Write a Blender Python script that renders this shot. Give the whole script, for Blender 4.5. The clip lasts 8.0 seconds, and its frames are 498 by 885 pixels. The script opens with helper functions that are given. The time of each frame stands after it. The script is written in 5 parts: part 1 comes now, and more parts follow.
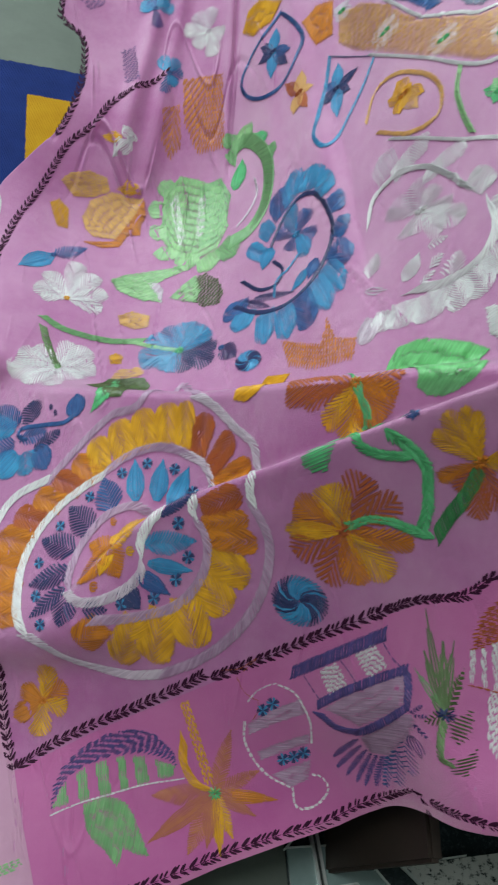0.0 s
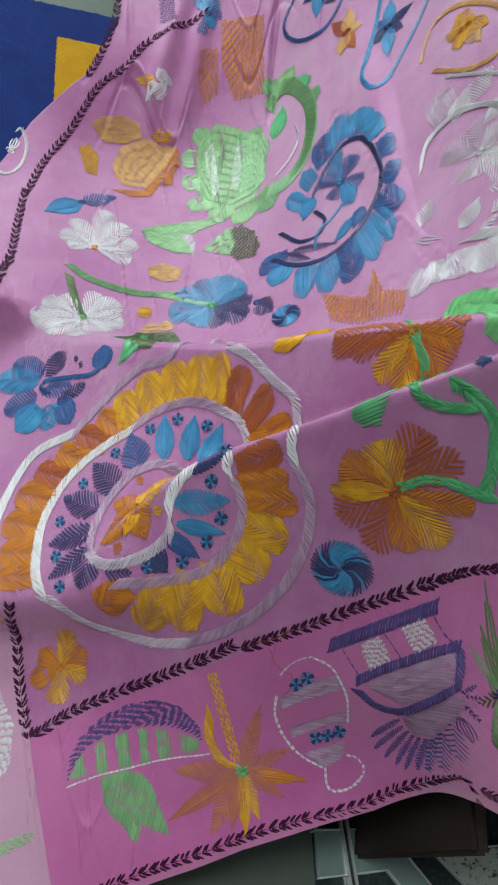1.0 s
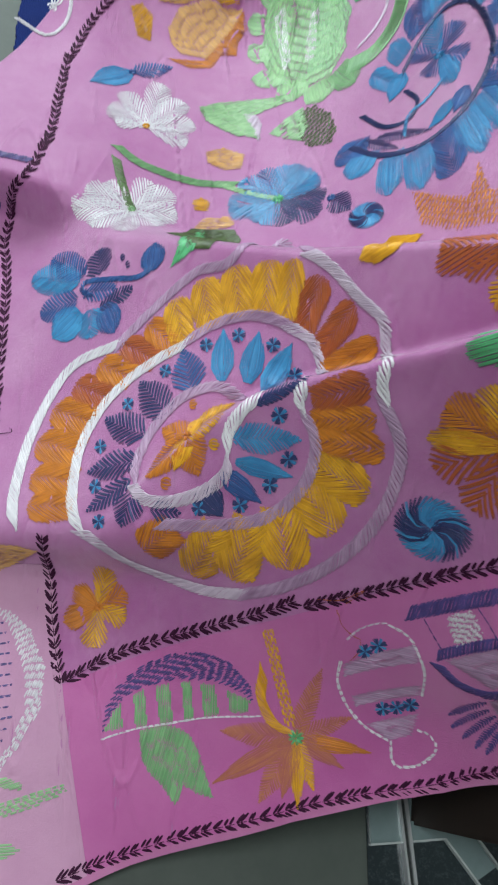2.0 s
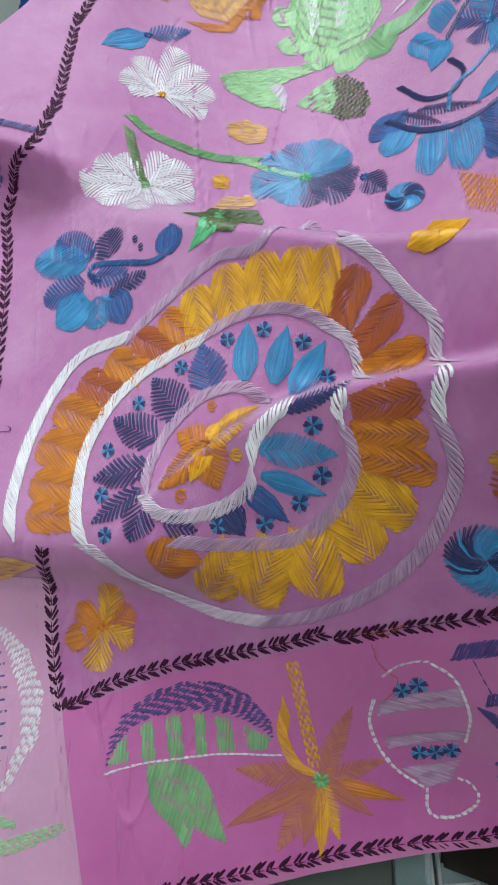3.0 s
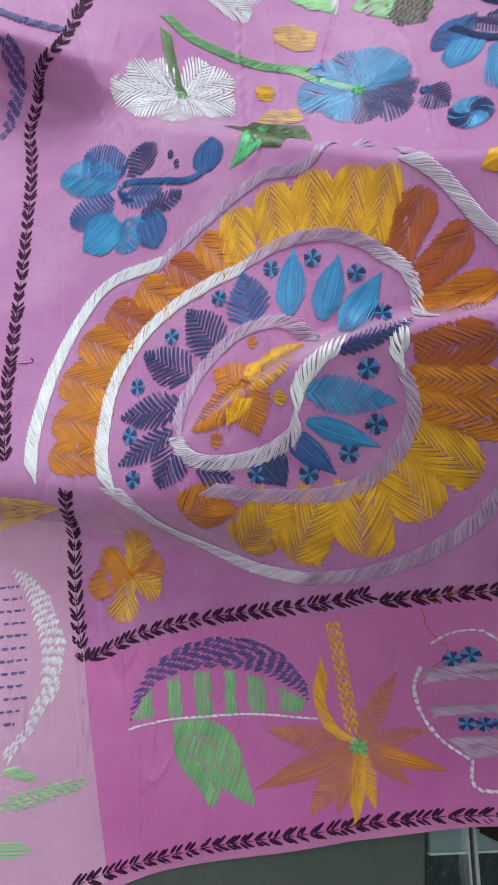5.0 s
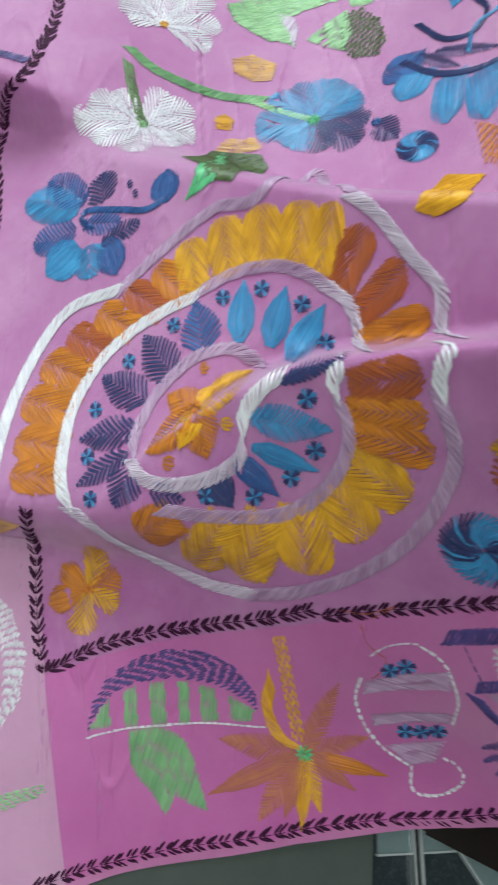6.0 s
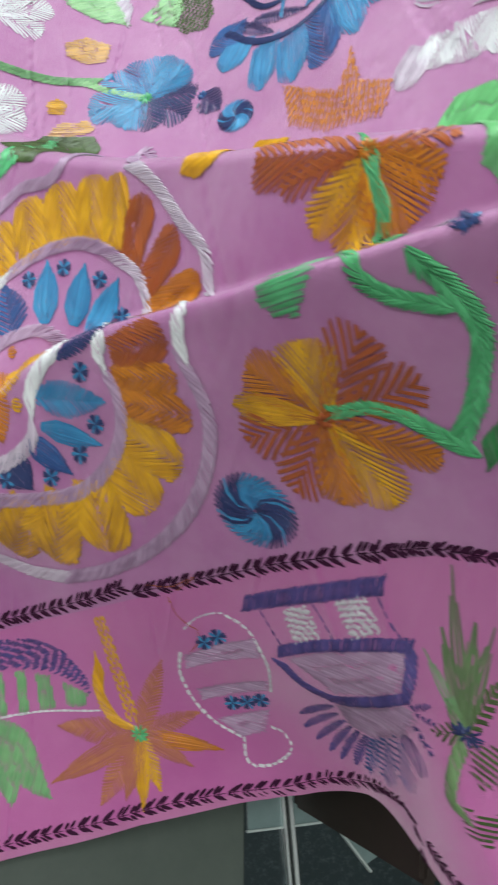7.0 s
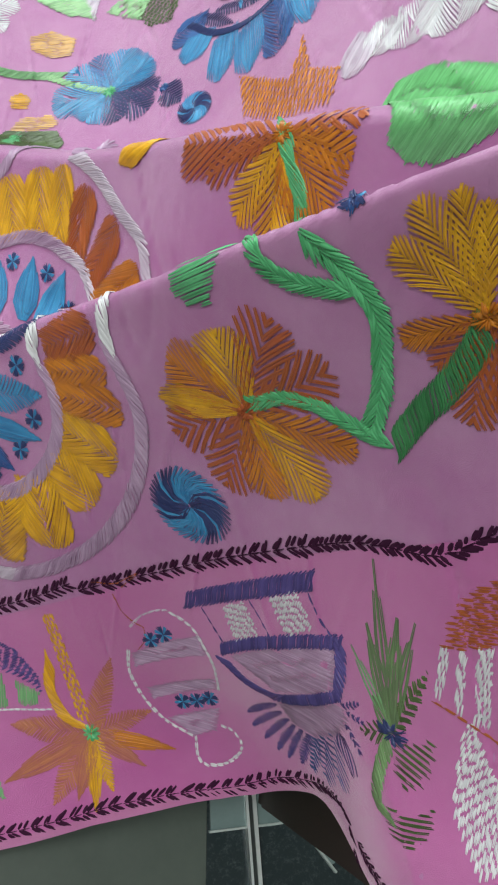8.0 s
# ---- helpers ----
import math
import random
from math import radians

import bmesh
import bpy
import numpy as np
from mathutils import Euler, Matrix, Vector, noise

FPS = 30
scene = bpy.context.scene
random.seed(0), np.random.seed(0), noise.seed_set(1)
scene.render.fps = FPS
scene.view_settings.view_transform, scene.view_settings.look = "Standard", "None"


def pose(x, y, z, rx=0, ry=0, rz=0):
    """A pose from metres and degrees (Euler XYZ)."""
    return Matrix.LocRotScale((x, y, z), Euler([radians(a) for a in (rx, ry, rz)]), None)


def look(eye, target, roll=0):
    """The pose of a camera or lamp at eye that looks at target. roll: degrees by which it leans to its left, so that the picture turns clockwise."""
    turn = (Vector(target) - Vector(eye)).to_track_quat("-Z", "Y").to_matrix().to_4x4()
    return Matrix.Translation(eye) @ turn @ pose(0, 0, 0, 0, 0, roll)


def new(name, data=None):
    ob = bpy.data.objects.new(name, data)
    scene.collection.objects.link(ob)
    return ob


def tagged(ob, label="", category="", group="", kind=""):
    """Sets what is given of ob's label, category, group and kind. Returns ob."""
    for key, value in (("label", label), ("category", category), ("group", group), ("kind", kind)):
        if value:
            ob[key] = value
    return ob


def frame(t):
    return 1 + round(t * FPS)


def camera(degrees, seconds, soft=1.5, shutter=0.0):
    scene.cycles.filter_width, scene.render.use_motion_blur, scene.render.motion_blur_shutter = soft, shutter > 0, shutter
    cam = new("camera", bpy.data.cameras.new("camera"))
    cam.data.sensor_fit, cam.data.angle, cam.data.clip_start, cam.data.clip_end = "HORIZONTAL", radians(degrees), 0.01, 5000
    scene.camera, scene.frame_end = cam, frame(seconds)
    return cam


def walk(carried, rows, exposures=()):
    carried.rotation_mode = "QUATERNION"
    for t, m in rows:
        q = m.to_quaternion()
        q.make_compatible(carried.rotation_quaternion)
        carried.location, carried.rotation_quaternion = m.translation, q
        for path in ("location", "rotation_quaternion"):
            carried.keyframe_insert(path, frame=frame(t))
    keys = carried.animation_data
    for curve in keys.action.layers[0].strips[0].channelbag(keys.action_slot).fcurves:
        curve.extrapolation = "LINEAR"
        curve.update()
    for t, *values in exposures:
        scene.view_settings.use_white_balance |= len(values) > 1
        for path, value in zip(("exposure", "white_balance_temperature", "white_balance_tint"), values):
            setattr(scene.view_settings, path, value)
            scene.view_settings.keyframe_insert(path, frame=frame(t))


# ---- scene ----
cam = camera(32.6, 8.0, soft=2.0, shutter=0.5)
PATH = [
    (0, (-0.3092, -0.1395, 0.8905), (-0.1872, 0.2141, 0.4214), 26.60),
    (0.5, (-0.3178, -0.1311, 0.8613), (-0.2034, 0.2149, 0.3847), 26.78),
    (1, (-0.3097, -0.1227, 0.8320), (-0.1975, 0.2170, 0.3504), 27.61),
    (1.5, (-0.3032, -0.0960, 0.7988), (-0.2076, 0.2285, 0.3033), 27.80),
    (2, (-0.3187, -0.0487, 0.7504), (-0.2153, 0.2264, 0.2273), 32.19),
    (3.5, (-0.3251, 0.0055, 0.6766), (-0.2212, 0.2580, 0.1423), 35.38),
    (4, (-0.3248, 0.0130, 0.6589), (-0.2229, 0.2426, 0.1140), 37.21),
    (5.5, (-0.3295, 0.0253, 0.6483), (-0.2299, 0.2411, 0.0973), 38.66),
    (6, (-0.3181, 0.0287, 0.6822), (-0.2057, 0.2485, 0.1353), 40.77),
    (6.5, (-0.2777, 0.0335, 0.7017), (-0.1473, 0.2470, 0.1564), 41.21),
    (7, (-0.2047, 0.0344, 0.7016), (-0.0831, 0.2539, 0.1565), 38.27),
    (7.5, (-0.1694, 0.0377, 0.6995), (-0.0525, 0.2544, 0.1524), 37.93),
    (8, (-0.1664, 0.0386, 0.7029), (-0.0514, 0.2570, 0.1561), 36.88),
]
walk(cam, [(t, look(eye, target, roll)) for t, eye, target, roll in PATH], exposures=[(0, -0.36, 6700, 2), (1, -0.36, 6650, 5), (2, -0.25, 6500, 10), (3.5, -0.22, 6450, 9), (5.5, -0.21, 6450, 7), (6.5, -0.08, 6600, 5), (8, -0.05, 6850, 5)])

# ---- light: an assumed window behind and an added overhead fill, in a made-up room ----
world = bpy.data.worlds.new("world")
scene.world = world
world.use_nodes = True
sky = world.node_tree.nodes.new("ShaderNodeTexSky")
sky.sky_type, sky.sun_disc, sky.sun_elevation, sky.sun_rotation = "NISHITA", False, radians(40), radians(20)
world.node_tree.links.new(sky.outputs[0], world.node_tree.nodes["Background"].inputs[0])
world.node_tree.nodes["Background"].inputs[1].default_value = 0.12


def area_lamp(name, eye, target, wide, high, watts, colour):
    lamp = bpy.data.lights.new(name, "AREA")
    lamp.shape, lamp.size, lamp.size_y, lamp.energy, lamp.color = "RECTANGLE", wide, high, watts, colour
    ob = new(name, lamp)
    ob.matrix_world = look(eye, target)
    return ob


# Unseen window assumed behind, set leftwards to brighten folds that face left.
area_lamp("assumed_window_light", (-1.30, 2.36, 1.60), (-0.05, 0.4, 0.3), 1.5, 1.3, 78, (0.87, 0.98, 1.0))
# Fill added overhead to brighten the lower half; no such lamp is known.
area_lamp("overhead_fill", (-1.1, 0.0, 2.50), (-0.3, 0.15, 0.2), 0.6, 0.6, 32, (0.93, 0.98, 1.0))
scene.view_settings.exposure = 0.0


# ---- materials ----
def material(name, rough=0.6, metal=0.0):
    m = bpy.data.materials.new(name)
    m.use_nodes = True
    b = m.node_tree.nodes["Principled BSDF"]
    b.inputs["Roughness"].default_value, b.inputs["Metallic"].default_value = rough, metal
    return m, m.node_tree.nodes, m.node_tree.links, b


def mixed(nodes, links, fac, a, b):
    n = nodes.new("ShaderNodeMix")
    n.data_type = "RGBA"
    links.new(fac, n.inputs[0])
    for i, c in ((6, a), (7, b)):
        if isinstance(c, tuple):
            n.inputs[i].default_value = (*c, 1)
        else:
            links.new(c, n.inputs[i])
    return n.outputs[2]


def noise_of(nodes, links, scale, detail=4, stretch=None, rough=0.6):
    n, c = nodes.new("ShaderNodeTexNoise"), nodes.new("ShaderNodeTexCoord")
    n.inputs["Scale"].default_value, n.inputs["Detail"].default_value, n.inputs["Roughness"].default_value = scale, detail, rough
    if stretch:
        g = nodes.new("ShaderNodeMapping")
        g.inputs["Scale"].default_value = stretch
        links.new(c.outputs["Object"], g.inputs[0])
        links.new(g.outputs[0], n.inputs["Vector"])
    else:
        links.new(c.outputs["Object"], n.inputs["Vector"])
    return n.outputs["Fac"]


def ramp(nodes, links, fac, lo, hi):
    n = nodes.new("ShaderNodeMapRange")
    n.inputs["From Min"].default_value, n.inputs["From Max"].default_value = lo, hi
    links.new(fac, n.inputs["Value"])
    return n.outputs[0]


def bump(nodes, links, b, fac, strength, distance):
    n = nodes.new("ShaderNodeBump")
    n.inputs["Strength"].default_value, n.inputs["Distance"].default_value = strength, distance
    links.new(fac, n.inputs["Height"])
    links.new(n.outputs[0], b.inputs["Normal"])


def cotton(name, main, pale):
    """Thin plain-woven cotton with a slight sheen, unevenly dyed."""
    m, nodes, links, b = material(name, 0.5)
    b.inputs["Specular IOR Level"].default_value = 0.7
    b.inputs["Coat Weight"].default_value, b.inputs["Coat Roughness"].default_value = 0.35, 0.45
    dye = mixed(nodes, links, ramp(nodes, links, noise_of(nodes, links, 9, 8, rough=0.72), 0.36, 0.66), main, pale)
    links.new(dye, b.inputs["Base Color"])
    b.inputs["Sheen Weight"].default_value, b.inputs["Sheen Roughness"].default_value = 0.45, 0.45
    b.inputs["Sheen Tint"].default_value = (1.0, 0.96, 1.0, 1)
    uv, wv = nodes.new("ShaderNodeUVMap"), []
    for axis in ("X", "Y"):
        w = nodes.new("ShaderNodeTexWave")
        w.bands_direction = axis
        w.inputs["Scale"].default_value, w.inputs["Distortion"].default_value, w.inputs["Detail"].default_value = 1500, 1.2, 1
        links.new(uv.outputs[0], w.inputs[0])
        wv.append(w.outputs["Fac"])
    add = nodes.new("ShaderNodeMath")
    add.operation = "ADD"
    links.new(wv[0], add.inputs[0])
    links.new(wv[1], add.inputs[1])
    crush = nodes.new("ShaderNodeMath")
    crush.operation = "MULTIPLY_ADD"
    links.new(noise_of(nodes, links, 26, 5, (1.0, 1.8, 1.0), 0.55), crush.inputs[0])
    crush.inputs[1].default_value = 14.0
    links.new(add.outputs[0], crush.inputs[2])
    bump(nodes, links, b, crush.outputs[0], 0.42, 0.0007)
    return m


def thread(name, colour, other=None, rough=0.42):
    """Stranded silk-like embroidery thread: each stitch a little lighter or darker than the next."""
    m, nodes, links, b = material(name, rough)
    other = tuple(c * 0.8 for c in other) if other else tuple(c * 0.6 for c in colour)
    rnd = nodes.new("ShaderNodeNewGeometry").outputs["Random Per Island"]
    fac = nodes.new("ShaderNodeMath")
    fac.operation = "MULTIPLY_ADD"
    links.new(rnd, fac.inputs[0])
    fac.inputs[1].default_value = 0.8
    links.new(ramp(nodes, links, noise_of(nodes, links, 60, 3), 0.35, 0.9), fac.inputs[2])
    links.new(mixed(nodes, links, fac.outputs[0], colour, other), b.inputs["Base Color"])
    b.inputs["Specular IOR Level"].default_value = 0.5 if rough < 0.6 else 0.2
    bump(nodes, links, b, noise_of(nodes, links, 1500, 2), 0.25, 0.0003)
    return m


PINK = cotton("pink_cotton", (0.435, 0.108, 0.350), (0.54, 0.222, 0.455))
ROSE = cotton("rose_cotton", (0.51, 0.088, 0.345), (0.58, 0.140, 0.405))
HEM = cotton("hem_cotton", (0.50, 0.13, 0.34), (0.57, 0.19, 0.40))
PALEPINK = cotton("pale_pink_cotton", (0.55, 0.26, 0.44), (0.61, 0.31, 0.49))
PLUM = thread("plum_thread", (0.030, 0.003, 0.024), (0.05, 0.006, 0.035), 0.7)
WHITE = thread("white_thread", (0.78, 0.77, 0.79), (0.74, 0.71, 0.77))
# Both lilac threads also stand in for dim stretches of the white cord.
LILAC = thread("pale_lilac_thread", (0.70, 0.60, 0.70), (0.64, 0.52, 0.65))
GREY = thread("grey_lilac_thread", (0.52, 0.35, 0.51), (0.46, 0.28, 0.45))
YELLOW = thread("golden_yellow_thread", (0.86, 0.45, 0.018), (0.70, 0.32, 0.015))
ORANGE = thread("orange_thread", (0.70, 0.24, 0.018), (0.56, 0.17, 0.015))
RUST = thread("rust_thread", (0.42, 0.088, 0.024), (0.48, 0.120, 0.03))
PEACH = thread("pale_peach_thread", (0.80, 0.46, 0.13), (0.74, 0.40, 0.18))
SKY = thread("sky_blue_thread", (0.06, 0.33, 0.60), (0.04, 0.22, 0.48))
BLUE = thread("deep_blue_thread", (0.045, 0.15, 0.40), (0.03, 0.08, 0.27))
NAVY = thread("navy_thread", (0.022, 0.030, 0.115), (0.035, 0.05, 0.17))
VIOLET = thread("violet_thread", (0.12, 0.085, 0.30), (0.08, 0.055, 0.22))
GREEN = thread("leaf_green_thread", (0.15, 0.60, 0.27), (0.09, 0.44, 0.18))
PALEGREEN = thread("pale_green_thread", (0.36, 0.62, 0.30), (0.27, 0.52, 0.25))
DARKGREEN = thread("dark_green_thread", (0.06, 0.29, 0.10), (0.04, 0.20, 0.07))
FADED = thread("faded_orange_thread", (0.52, 0.19, 0.075), (0.50, 0.14, 0.12))
DULLGREEN = thread("dull_green_thread", (0.17, 0.30, 0.12), (0.14, 0.20, 0.10))
MIDGREEN = thread("soft_green_thread", (0.25, 0.50, 0.23), (0.20, 0.42, 0.20))
BRIGHTGREEN = thread("bright_green_thread", (0.20, 0.62, 0.24), (0.15, 0.50, 0.18))
MOSS = thread("moss_green_thread", (0.10, 0.16, 0.05), (0.06, 0.09, 0.03))


# ---- meshes ----
def mesh_of(name, verts, faces, mat, uv=None):
    me = bpy.data.meshes.new(name)
    me.from_pydata([tuple(map(float, v)) for v in verts], [], faces)
    if uv is not None:
        layer = me.uv_layers.new(name="UVMap")
        idx = np.empty(len(me.loops), dtype=np.int32)
        me.loops.foreach_get("vertex_index", idx)
        layer.data.foreach_set("uv", np.asarray(uv, np.float32)[idx].ravel())
    me.materials.append(mat)
    me.polygons.foreach_set("use_smooth", [True] * len(me.polygons))
    me.update()
    return me


def part(name, me, parent, label=""):
    ob = new(name, me)
    ob.parent = parent
    return tagged(ob, label)


def box(name, x0, x1, y0, y1, z0, z1, mat, edge=0.0):
    bm = bmesh.new()
    bmesh.ops.create_cube(bm, size=1, matrix=Matrix.Translation(((x0 + x1) / 2, (y0 + y1) / 2, (z0 + z1) / 2)) @ Matrix.Diagonal((x1 - x0, y1 - y0, z1 - z0, 1)))
    if edge:
        bmesh.ops.bevel(bm, geom=bm.edges[:], offset=edge, segments=2, affect="EDGES")
    me = bpy.data.meshes.new(name)
    bm.to_mesh(me)
    bm.free()
    me.materials.append(mat)
    return me



# ---- the cloth's shape: a sheet laid over a low support, p across it, q along it ----
ORIGIN = np.array([-0.0600, 0.1200, 0.2500])
ACROSS = np.array([0.9563, 0.1205, 0.2666])
ALONG = np.array([-0.2224, 0.8913, 0.3950])
FACING = -np.array([0.1900, 0.4371, -0.8791])
LOWER_BEND = [0.0799, 0.0425, -0.0526, 0.3126, 0.1265, 0.0923]
CREASE, TUCK = 0.0490, 0.0302
LOWER_SWELLS = [(-0.3, 0.0, -0.0052), (-0.3, 0.16, -0.0049), (-0.18, -0.08, -0.0240), (-0.12, 0.02, 0.0031), (-0.2, 0.2, -0.0066), (-0.08, 0.12, 0.0234), (-0.02, 0.02, -0.0341), (0.06, -0.08, 0.0051), (0.06, 0.05, -0.0055), (0.03, 0.2, 0.0252), (-0.1, 0.22, -0.0372), (-0.02, -0.1, -0.0570), (0.075, -0.06, 0.0244)]
UPPER_BEND = [-0.3057, -0.1310, 0.0624, 0.3236, -0.0406, 0.2632]
UPPER_SWELLS = [(-0.27, 0.4, 0.0219), (-0.12, 0.38, -0.0061), (0.05, 0.36, 0.0152), (0.13, 0.45, -0.0052), (-0.2, 0.5, 0.0075), (-0.03, 0.5, -0.0091), (0.1, 0.56, 0.0340), (-0.3, 0.62, -0.0150), (-0.12, 0.65, -0.0332), (0.02, 0.66, -0.0177), (-0.2, 0.76, 0.0265), (0.08, 0.74, 0.0118)]


def bend(p, q, k):
    p, q = p / 0.3, q / 0.3
    return k[0] + k[1] * q + k[2] * q * q + k[3] * p + k[4] * p * q + k[5] * p * p


def swell(p, q, some, size):
    return sum(h * np.exp(-((p - a) ** 2 + (q - b) ** 2) / (2 * size * size)) for a, b, h in some)


CREASES = []
luck = random.Random(5)
for _ in range(30):
    CREASES.append((luck.uniform(-0.42, 0.2), luck.uniform(0.3, 0.95), luck.uniform(0, 3.14), luck.uniform(0.012, 0.045), luck.uniform(0.0025, 0.006), luck.choice((-1, 1)) * luck.uniform(0.0018, 0.0042)))
for _ in range(16):
    CREASES.append((luck.uniform(-0.42, 0.1), luck.uniform(-0.2, 0.22), luck.uniform(-0.5, 0.7), luck.uniform(0.010, 0.035), luck.uniform(0.0035, 0.005), luck.choice((-1, 1)) * luck.uniform(0.0008, 0.0020)))
for _ in range(44):
    CREASES.append((luck.uniform(-0.42, 0.2), luck.uniform(-0.2, 0.5), luck.uniform(-0.9, 1.6), luck.uniform(0.008, 0.03), luck.uniform(0.0035, 0.0055), luck.choice((-1, 1)) * luck.uniform(0.0009, 0.0020)))
CREASES += [(-0.20, 0.695, 0.15, 0.050, 0.007, -0.007), (-0.19, 0.715, 0.25, 0.045, 0.006, 0.006), (-0.14, 0.66, 0.9, 0.03, 0.005, 0.004), (-0.35, 0.40, 0.1, 0.05, 0.006, 0.002), (0.09, 0.33, 0.2, 0.03, 0.004, 0.003)]


def wrinkles(p, q):
    """Creases of a much-folded cotton sheet: a soft unevenness, and short sharp lines."""
    out = 0.0004 * np.sin(46 * p + 23 * q + 3 * np.sin(17 * q)) + 0.0003 * np.sin(71 * q - 38 * p + 2 * np.sin(29 * p))
    for p0, q0, turn, size, wide, high in CREASES:
        c, s = math.cos(turn), math.sin(turn)
        x, y = (p - p0) * c + (q - q0) * s, (q - q0) * c - (p - p0) * s + 0.12 / size * 0.02 * np.sin(60 * (p - p0))
        out = out + high * np.exp(-((x / size) ** 2) - (y / wide) ** 2)
    return out + FOLDS(p, q)


def FOLDS(p, q):
    """Long soft folds that run up the laid-back half of the sheet."""
    out = 0
    for p0, lean, height, size, start in ((-0.045, 0.10, -0.013, 0.020, 0.64), (0.020, 0.02, 0.012, 0.016, 0.62), (0.060, -0.04, 0.016, 0.018, 0.40), (0.115, 0.0, -0.010, 0.016, 0.52), (-0.150, 0.25, 0.012, 0.014, 0.68), (-0.195, 0.3, 0.016, 0.016, 0.72)):
        s = (p - p0 - lean * (q - 0.7)) / size
        out = out + height * np.exp(-s * s) / (1 + np.exp(-(q - start) / 0.03))
    s = p + 0.035 - 0.11 * (q - 0.69)  # one sharp pleat
    edge = p - 0.086 - 0.03 * (q - 0.45)  # the right side tilts up from a fold line
    rise = np.where(edge > 0, 0.62 * np.minimum(edge, 0.11), 0.52 * np.maximum(-edge - 0.05, -0.05) + 0.026) - 0.016
    rise = np.where(edge < -0.05, 0.010 * np.exp(np.minimum(edge + 0.05, 0) / 0.03), rise)
    out = out + rise / (1 + np.exp(-(q - 0.335) / 0.02)) / (1 + np.exp((q - 0.66) / 0.04))
    return out - 0.011 * np.tanh(s / 0.004) * np.exp(-((s / 0.03) ** 2)) / (1 + np.exp(-(q - 0.66) / 0.02))


def height(p, q):
    p, q = np.asarray(p, float), np.asarray(q, float)
    a = np.where(p > 0.14, 0.14 + 0.05 * np.tanh((p - 0.14) / 0.05), p)
    a = np.where(a < -0.34, -0.34 + 0.06 * np.tanh((a + 0.34) / 0.06), a)
    b = np.where(q > 0.86, 0.86 + 0.08 * np.tanh((q - 0.86) / 0.08), q)
    b = np.where(b < -0.18, -0.18 + 0.05 * np.tanh((b + 0.18) / 0.05), b)
    low = bend(a, b - 0.08, LOWER_BEND) + swell(a, b, LOWER_SWELLS, 0.07)
    s = b - (0.172 + 0.14 * (a + 0.02) - 3.6 * np.minimum(a + 0.10, 0) ** 2)
    low = low + CREASE * np.where(s < 0, 0.82 * np.exp(-((s / 0.05) ** 2)) + 0.18 * np.exp(-((s / 0.013) ** 2)), np.exp(-((s / 0.0055) ** 2))) / (1 + np.exp(-(a + 0.19) / 0.02))
    low = low - 0.046 * np.where(s > 0, (1 - np.exp(-((s / 0.006) ** 2))) * np.exp(-np.maximum(s, 0) / 0.050), 0) / (1 + np.exp(-(a + 0.17) / 0.02))
    s = b - (0.028 + 0.03 * (a + 0.25))
    low = low + TUCK * np.tanh(s / 0.018) * np.exp(-((s / 0.09) ** 2)) / (1 + np.exp((a + 0.17) / 0.025))
    low = low + 0.050 * np.tanh((a - 0.047) / 0.008) / (1 + np.exp((b + 0.045) / 0.012)) * np.exp(-(((a - 0.055) / 0.09) ** 2))
    a = np.where(a < -0.28, -0.28 + 0.05 * np.tanh((a + 0.28) / 0.05), a)
    up = bend(a, b - 0.55, UPPER_BEND) + swell(a, b, UPPER_SWELLS, 0.085)
    s = np.clip((q - (0.231 - 0.29 * p)) / 0.05, 0, 1)
    s = s * s * (3 - 2 * s)
    h = low * (1 - s) + up * s + wrinkles(p, q)
    ground = (0.008 - ORIGIN[2] - p * ACROSS[2] - q * ALONG[2]) / FACING[2]
    x = h - ground
    return ground + 0.5 * (x + np.sqrt(x * x + 0.0004))


def at(p, q, lift=0.0):
    """Places on the cloth, lifted off it by so many metres."""
    p, q = np.asarray(p, float), np.asarray(q, float)
    e = 0.0015
    h = height(p, q)
    hp, hq = (height(p + e, q) - h) / e, (height(p, q + e) - h) / e
    n = FACING - hp[..., None] * ACROSS - hq[..., None] * ALONG
    n /= np.linalg.norm(n, axis=-1, keepdims=True)
    return ORIGIN + p[..., None] * ACROSS + q[..., None] * ALONG + h[..., None] * FACING + n * np.asarray(lift)[..., None]


# ---- the floor, and an unseen room added round it to bounce light ----
def plaster():
    m, nodes, links, b = material("wall_paint", 0.8)
    links.new(mixed(nodes, links, noise_of(nodes, links, 3, 5), (0.76, 0.76, 0.75), (0.70, 0.70, 0.69)), b.inputs["Base Color"])
    bump(nodes, links, b, noise_of(nodes, links, 120, 4), 0.1, 0.001)
    return m


def stone(name, a, b_, scale, rough, lo=0.35, hi=0.65):
    m, nodes, links, b = material(name, rough)
    links.new(mixed(nodes, links, ramp(nodes, links, noise_of(nodes, links, scale, 8, rough=0.75), lo, hi), a, b_), b.inputs["Base Color"])
    bump(nodes, links, b, noise_of(nodes, links, 40, 3), 0.05, 0.001)
    return m


PAINT = plaster()
OLIVE = stone("grey_green_floor", (0.070, 0.088, 0.075), (0.088, 0.108, 0.093), 14, 0.6)
TEAL = stone("grey_tile", (0.17, 0.24, 0.24), (0.21, 0.28, 0.28), 30, 0.25)
DARKTILE = stone("dark_granite", (0.016, 0.026, 0.030), (0.06, 0.085, 0.09), 240, 0.2, 0.5, 0.75)
GRANITE = stone("white_granite", (0.50, 0.52, 0.50), (0.02, 0.03, 0.03), 130, 0.2, 0.52, 0.60)
STRIP = stone("pale_inlay", (0.50, 0.55, 0.54), (0.40, 0.45, 0.44), 60, 0.4)
